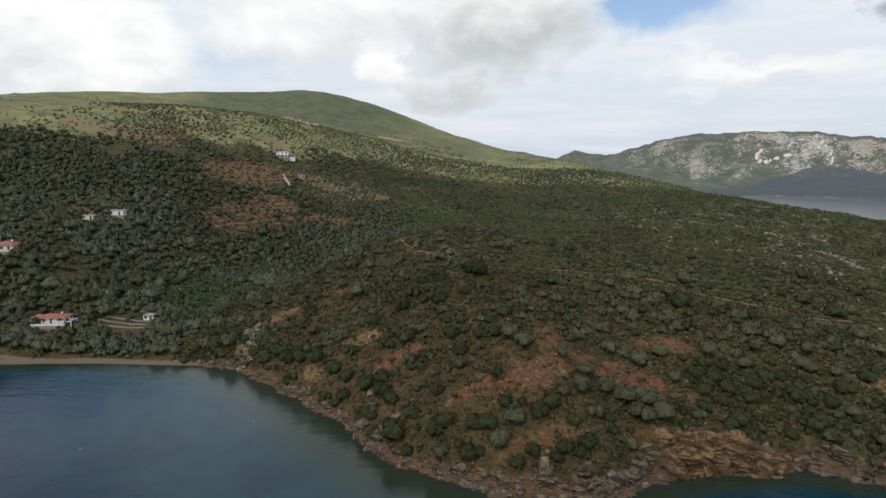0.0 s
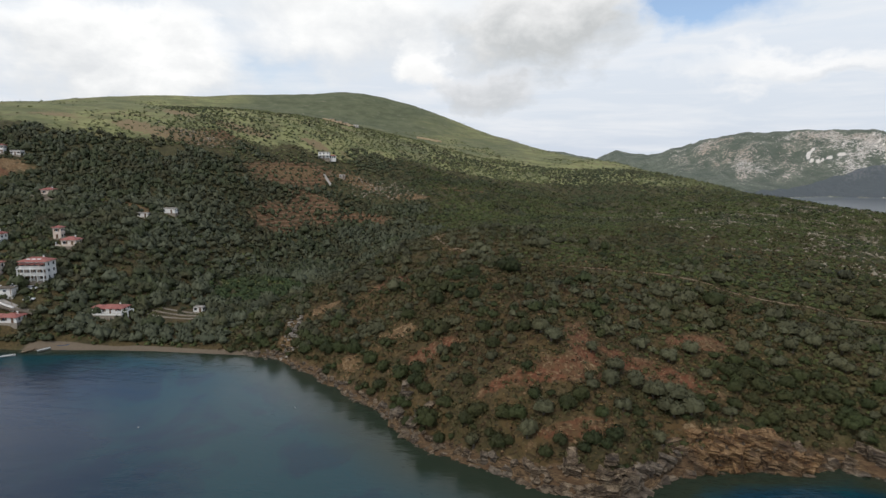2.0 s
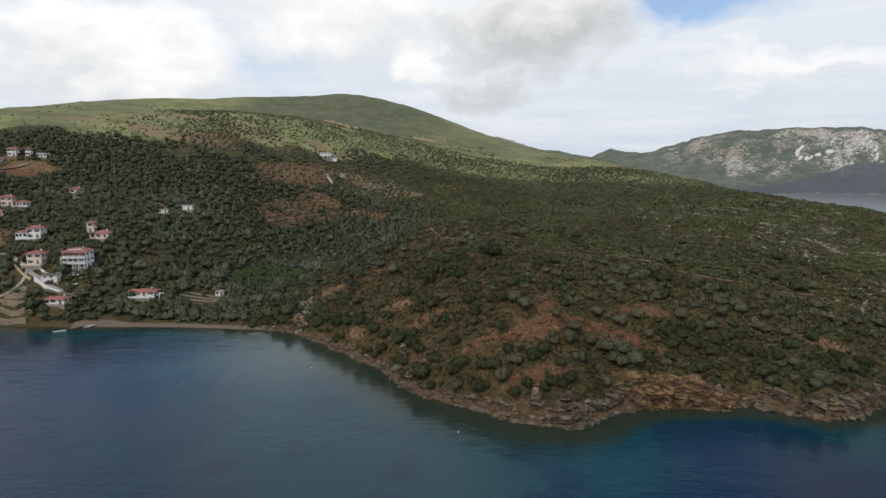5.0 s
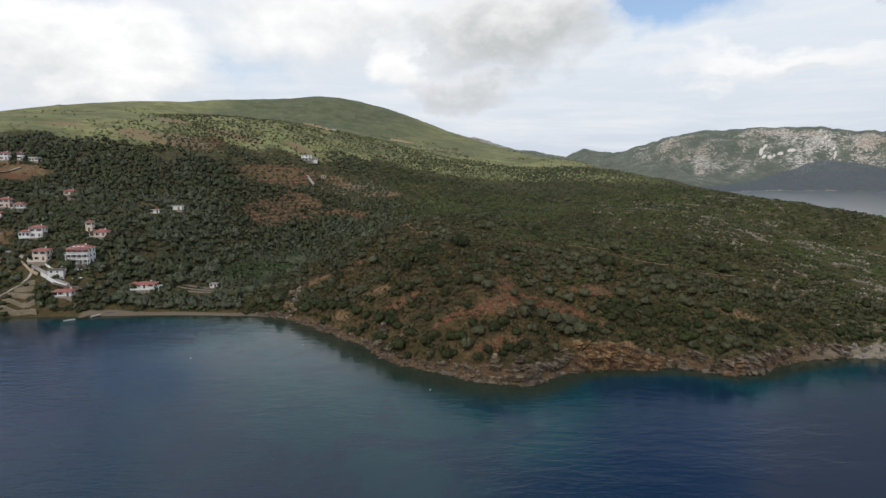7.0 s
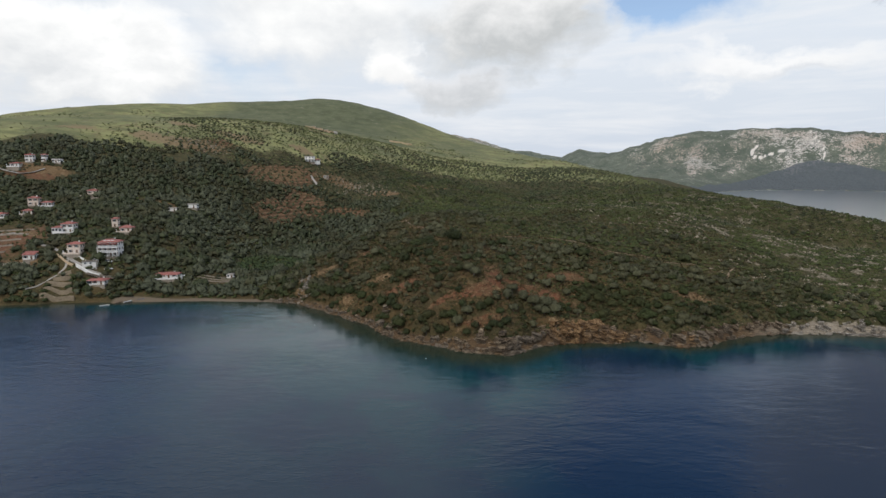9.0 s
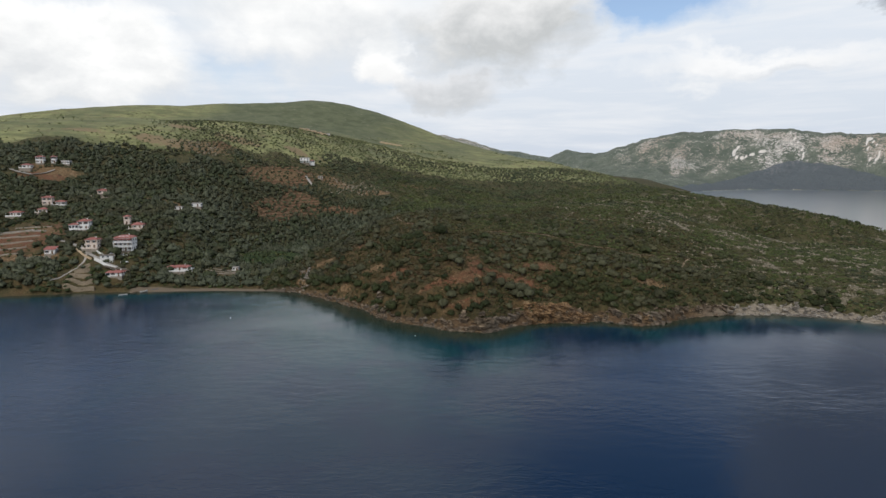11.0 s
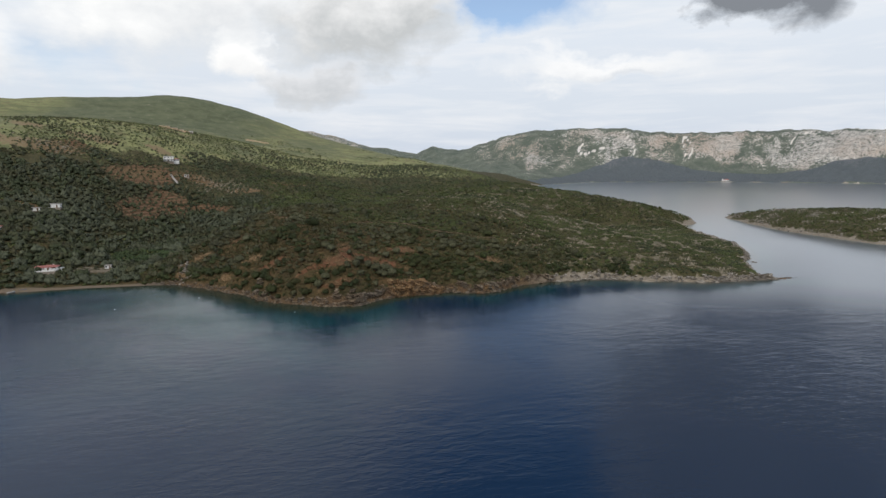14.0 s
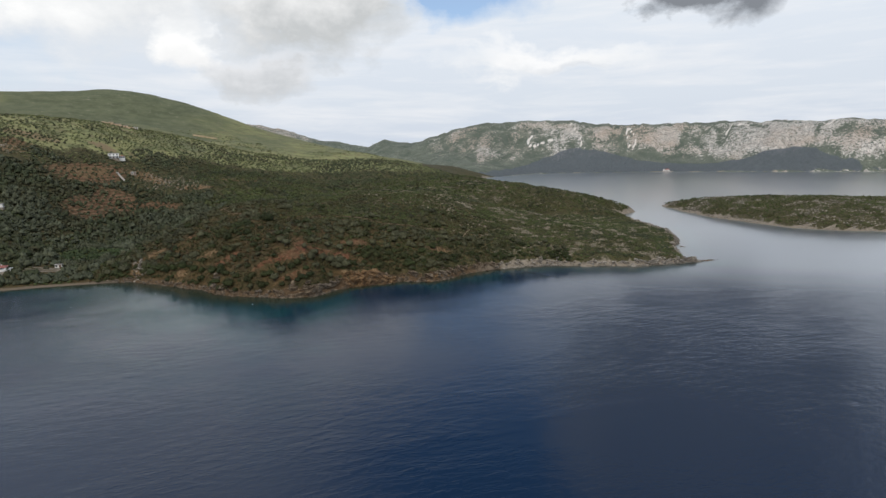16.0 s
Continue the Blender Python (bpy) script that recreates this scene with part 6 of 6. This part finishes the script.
    keep &= r.uniform(size=x.shape) < 0.92 - 0.85 * stony(x, y) + 0.12 * rough2(x, y, 40, 5)
    keep &= open_ground(x, y)
    x, y = x[keep], y[keep]
    size = r.uniform(0.85, 1.75, len(x)) * (1 + 0.40 * step01(0.4, 0.9, rough2(x, y, 30, 77)))
    size = np.where(y > 400, size * 1.25, size)
    pick = rough2(x, y, 26, 79) + r.normal(0, 0.5, len(x)) > 0.35
    near = y < 205
    for k, (sel, mat, nm, lb) in enumerate(((pick, MAQUIS, "maquis", "dark green maquis bushes on the cape"), (~pick, SCRUB, "scrub", "low green scrub on the cape"))):
        stuff(nm, low, x[sel & near], y[sel & near], size[sel & near], mat, lb, r, 0.95)
        back = y > 330
        stuff(nm, poor, x[sel & ~near & ~back], y[sel & ~near & ~back], size[sel & ~near & ~back], mat, lb, r, 0.65)
        stuff(nm, small, x[sel & back], y[sel & back], size[sel & back] * 1.05, mat, lb, r, 0.7)
    # stones among the scrub
    x, y = placed(80, 450, 106, 480, 1.35, r)
    z, d = ground_height(x, y)
    keep = (d > 4) & (r.uniform(size=x.shape) < 0.85 * stony(x, y))
    x, y, z = x[keep], y[keep], z[keep]
    n = len(x)
    s = 0.14 + r.gamma(1.8, 0.10, n)
    v, f = scatter(pebbles, r.integers(0, 3, n), np.stack([x, y, z + 0.25 * s], -1), s[:, None] * r.uniform(0.8, 1.5, (n, 3)), turned(n, r, 0.2))
    tagged(mesh_object("loose_stones", v, f, PALE_STONE), "pale limestone outcrops among scrub", "rocks", kind="stuff")
    # grey stones of a ruined terrace below the unfinished house
    n = 420
    x, y = -92 + r.normal(0, 17, n), 497 + r.normal(0, 10, n)
    x, y = np.concatenate([x, -236 + r.normal(0, 16, 160)]), np.concatenate([y, 452 + r.normal(0, 7, 160)])
    z, d = ground_height(x, y)
    s = r.uniform(0.4, 1.2, len(x))
    v, f = scatter(ROCKS, r.integers(0, 12, len(x)), np.stack([x, y, z + 0.15 * s], -1), s[:, None] * r.uniform(0.8, 1.6, (len(x), 3)), turned(len(x), r, 0.2))
    tagged(mesh_object("stone_heap", v, f, PALE_STONE), "grey stones of ruined terraces on the slope", "rocks", kind="stuff")
    # --- the cove's olive grove and the village slope
    x, y = placed(-600, 68, 174, 470, 3.45, r)
    z, d = ground_height(x, y)
    bare, grass = bare_share(x, y)
    keep = (d > np.where(x < -158, 1.5, 4.5)) & ~((x > -95) & (y < 262)) & (x < np.where(y < 262, -20, -8 - (y - 232) * 0.185 + 10 * rough2(x, y, 16, 37)))
    keep &= r.uniform(size=x.shape) < 0.97 - 0.20 * (1 - step01(-150, -120, x)) * (1 - step01(270, 320, y)) - 0.95 * step01(0.25, 0.6, bare) + 0.26 * rough2(x, y, 24, 15) + 0.20 * rough2(x, y, 9, 14) - 1.45 * step01(74, 92, z - 9 * (1 - step01(-345, -300, x)) + 12 * fractal(x, y, 34, 16, 2))
    keep &= open_ground(x, y)
    x, y = x[keep], y[keep]
    size = (1.7 + r.gamma(3.0, 0.40, len(x))).clip(1.8, 4.6)
    light = ((x > -140) & (y < 320)) | (rough2(x, y, 45, 91) > 0.3)
    olive = r.uniform(size=len(x)) < np.where(light, 0.8, 0.2)
    near = (y < 330) & (x > -330)
    fresh = ((x + 116) / 22) ** 2 + ((y - 272) / 30) ** 2 < 1 + 0.4 * rough2(x, y, 12, 9)
    stuff("citrus_grove", mid, x[fresh], y[fresh], size[fresh] * 0.75, CITRUS, "fresh green citrus trees in the valley", r)
    olive, dark = olive & ~fresh, ~olive & ~fresh
    for sel, mat, nm, lb in ((olive, OLIVE, "olive_grove", "silvery olive grove behind the cove"), (dark, MAQUIS, "woodland", "dark green trees round the village")):
        stuff(nm, mid, x[sel & near], y[sel & near], size[sel & near] * 0.92, mat, lb, r, 1.35)
        stuff(nm, poor, x[sel & ~near], y[sel & ~near], size[sel & ~near] * 0.95, mat, lb, r, 1.35)
    # trees down to the waterline below the village
    x, y = placed(-330, -160, 165, 200, 3.0, r)
    z, d = ground_height(x, y)
    keep = (d > 1.0) & (d < 14) & (beachy(x, y) < 0.6) & (r.uniform(size=x.shape) < 0.85)
    for cx, cy, rad in CLEAR:
        keep &= (x - cx) ** 2 + (y - cy) ** 2 > min(rad, 4.5) ** 2
    x, y = x[keep], y[keep]
    stuff("shore_trees", mid, x, y, r.uniform(1.4, 2.8, len(x)), MASTIC_SHADY, "dark trees along the waterline below the village", r, 1.0)
    # garden shrubs close round the houses
    px, py = [], []
    for cx, cy, rad in CLEAR[:HOUSES]:
        for k in range(9):
            turn = math.pi * (1.0 + (k + r.uniform(-0.3, 0.3)) / 8.0)
            away = r.uniform(6.3, 7.8)
            px.append(cx + away * 1.15 * math.cos(turn))
            py.append(cy + away * math.sin(turn))
    x, y = np.array(px), np.array(py)
    keep = ground_height(x, y)[1] > 2
    x, y = x[keep], y[keep]
    stuff("garden_shrubs", mid, x, y, r.uniform(0.9, 1.9, len(x)), MAQUIS, "dark green garden shrubs round the houses", r, 1.0)
    x, y = placed(-330, 0, 172, 330, 2.8, r)
    z, d = ground_height(x, y)
    bare, grass = bare_share(x, y)
    keep = (d > 3) & (x < np.where(y < 262, -85, -20)) & (r.uniform(size=x.shape) < 0.7 - 0.45 * bare)
    for cx, cy, rad in CLEAR:
        keep &= (x - cx) ** 2 + (y - cy) ** 2 > rad * rad * 0.5
    x, y = x[keep], y[keep]
    stuff("undergrowth", small, x, y, r.uniform(0.7, 1.5, len(x)), SCRUB, "low green undergrowth below the trees", r)
    # orchard rows on the red slope
    gx, gy = np.meshgrid(np.arange(-260, -60, 4.6), np.arange(366, 545, 5.2))
    x, y = gx.ravel() + r.normal(0, 0.8, gx.size), gy.ravel() + r.normal(0, 0.8, gx.size) + 0.12 * gx.ravel()
    bare, grass = bare_share(x, y)
    keep = (bare > 0.3) & open_ground(x, y) & (r.uniform(size=x.shape) < 0.97)
    x, y = x[keep], y[keep]
    stuff("orchard", poor, x, y, r.uniform(1.2, 2.0, len(x)) * (1 + 0.25 * (1 - step01(425, 455, y))), HOLM, "rows of small dark trees on red earth", r, 1.3, 0.0)
    # --- the middle slope: orchard rows on red earth, woods beside them
    x, y = placed(-620, 330, 392, 720, 3.8, r)
    z, d = ground_height(x, y)
    bare, grass = bare_share(x, y)
    keep = (d > 10) & (r.uniform(size=x.shape) < 0.95 - (0.85 - 0.5 * step01(84, 92, z)) * step01(0.25, 0.6, bare) - 0.22 * step01(90, 112, z) - 0.75 * step01(90, 100, z) * (1 - step01(-340, -300, x)) + 0.45 * rough2(x, y, 38, 33) + 0.3 * rough2(x, y, 14, 34)) & open_ground(x, y)
    keep &= ~((x > -45) & (y < 540)) & ((y > 440) | (z > 82))
    x, y = x[keep], y[keep]
    size = r.uniform(1.3, 2.7, len(x)) * (1 - 0.3 * bare[keep])
    z, d = ground_height(x, y)
    pick = (rough2(x, y, 60, 23) + r.normal(0, 0.4, len(x)) + 0.012 * (z - 78)) > 0.1
    size = np.where(z > 78, size * 0.85, size) * (1 - 0.35 * step01(84, 95, z) * (1 - step01(-330, -290, x)))
    pick |= (y < 440)
    dark_patch = np.hypot((x + 112) / 24, (y - 552) / 26) < 1
    pick &= ~dark_patch
    size = np.where(dark_patch, size * 1.5, size)
    stuff("hillside_trees", poor, x[~pick], y[~pick], size[~pick], HOLM, "green trees and bushes on the hillside", r, 1.0)
    stuff("hillside_scrub", poor, x[pick], y[pick], size[pick] * 0.9, HEATH_SUNLIT, "lighter green bushes on the upper hillside", r, 0.9)
    # --- the upper hill: sparse cushions in grass
    x, y = placed(-900, 420, 430, 1260, 5.2, r)
    z, d = ground_height(x, y)
    keep = (d > 10) & ((z > 96) | (y > 700)) & (y < 900 + 60 * rough2(x, y, 50, 3)) & (r.uniform(size=x.shape) < 0.34 - 0.20 * step01(700, 900, y) - 0.22 * (1 - step01(-330, -230, x)) + 0.55 * fractal(x, y, 60, 43, 4)) & open_ground(x, y + 4) & open_ground(x, y + 12)
    x, y = x[keep], y[keep]
    stuff("hilltop_scrub", small, x, y, 0.6 + r.gamma(2.0, 0.36, len(x)), HEATH_SUNLIT, "scattered green scrub on the grassy hilltop", r, 0.7)
    # --- islet
    x, y = placed(475, 790, 120, 440, 3.4, r)
    z, d = islet_land(x, y)
    keep = (d > 5) & (r.uniform(size=x.shape) < 0.85 - 0.9 * step01(0.05, 0.4, fractal(x, y, 9, 21, 3)))
    x, y = x[keep], y[keep]
    stuff("islet_scrub", small, x, y, r.uniform(1.0, 2.1, len(x)), SCRUB, "low dark green scrub on the islet", r, 0.75)
    x, y = placed(475, 790, 120, 440, 2.6, r)
    z, d = islet_land(x, y)
    keep = ((d > -1) & (d < 3.0)) | ((d > 3) & (r.uniform(size=x.shape) < 0.9 * step01(0.06, 0.35, fractal(x, y, 9, 21, 3))))
    x, y, z = x[keep], y[keep], z[keep]
    n = len(x)
    s = r.uniform(0.5, 1.3, n) * np.where(d[keep] < 3.5, 1.0, 0.9)
    v, f = scatter(pebbles, r.integers(0, 3, n), np.stack([x, y, np.maximum(z, 0)], -1), s[:, None] * r.uniform(0.7, 1.4, (n, 3)), turned(n, r, 0.2))
    tagged(mesh_object("islet_stones", v, f, LIMESTONE), "pale grey rocks round the islet", "rocks", kind="stuff")


build_trees()
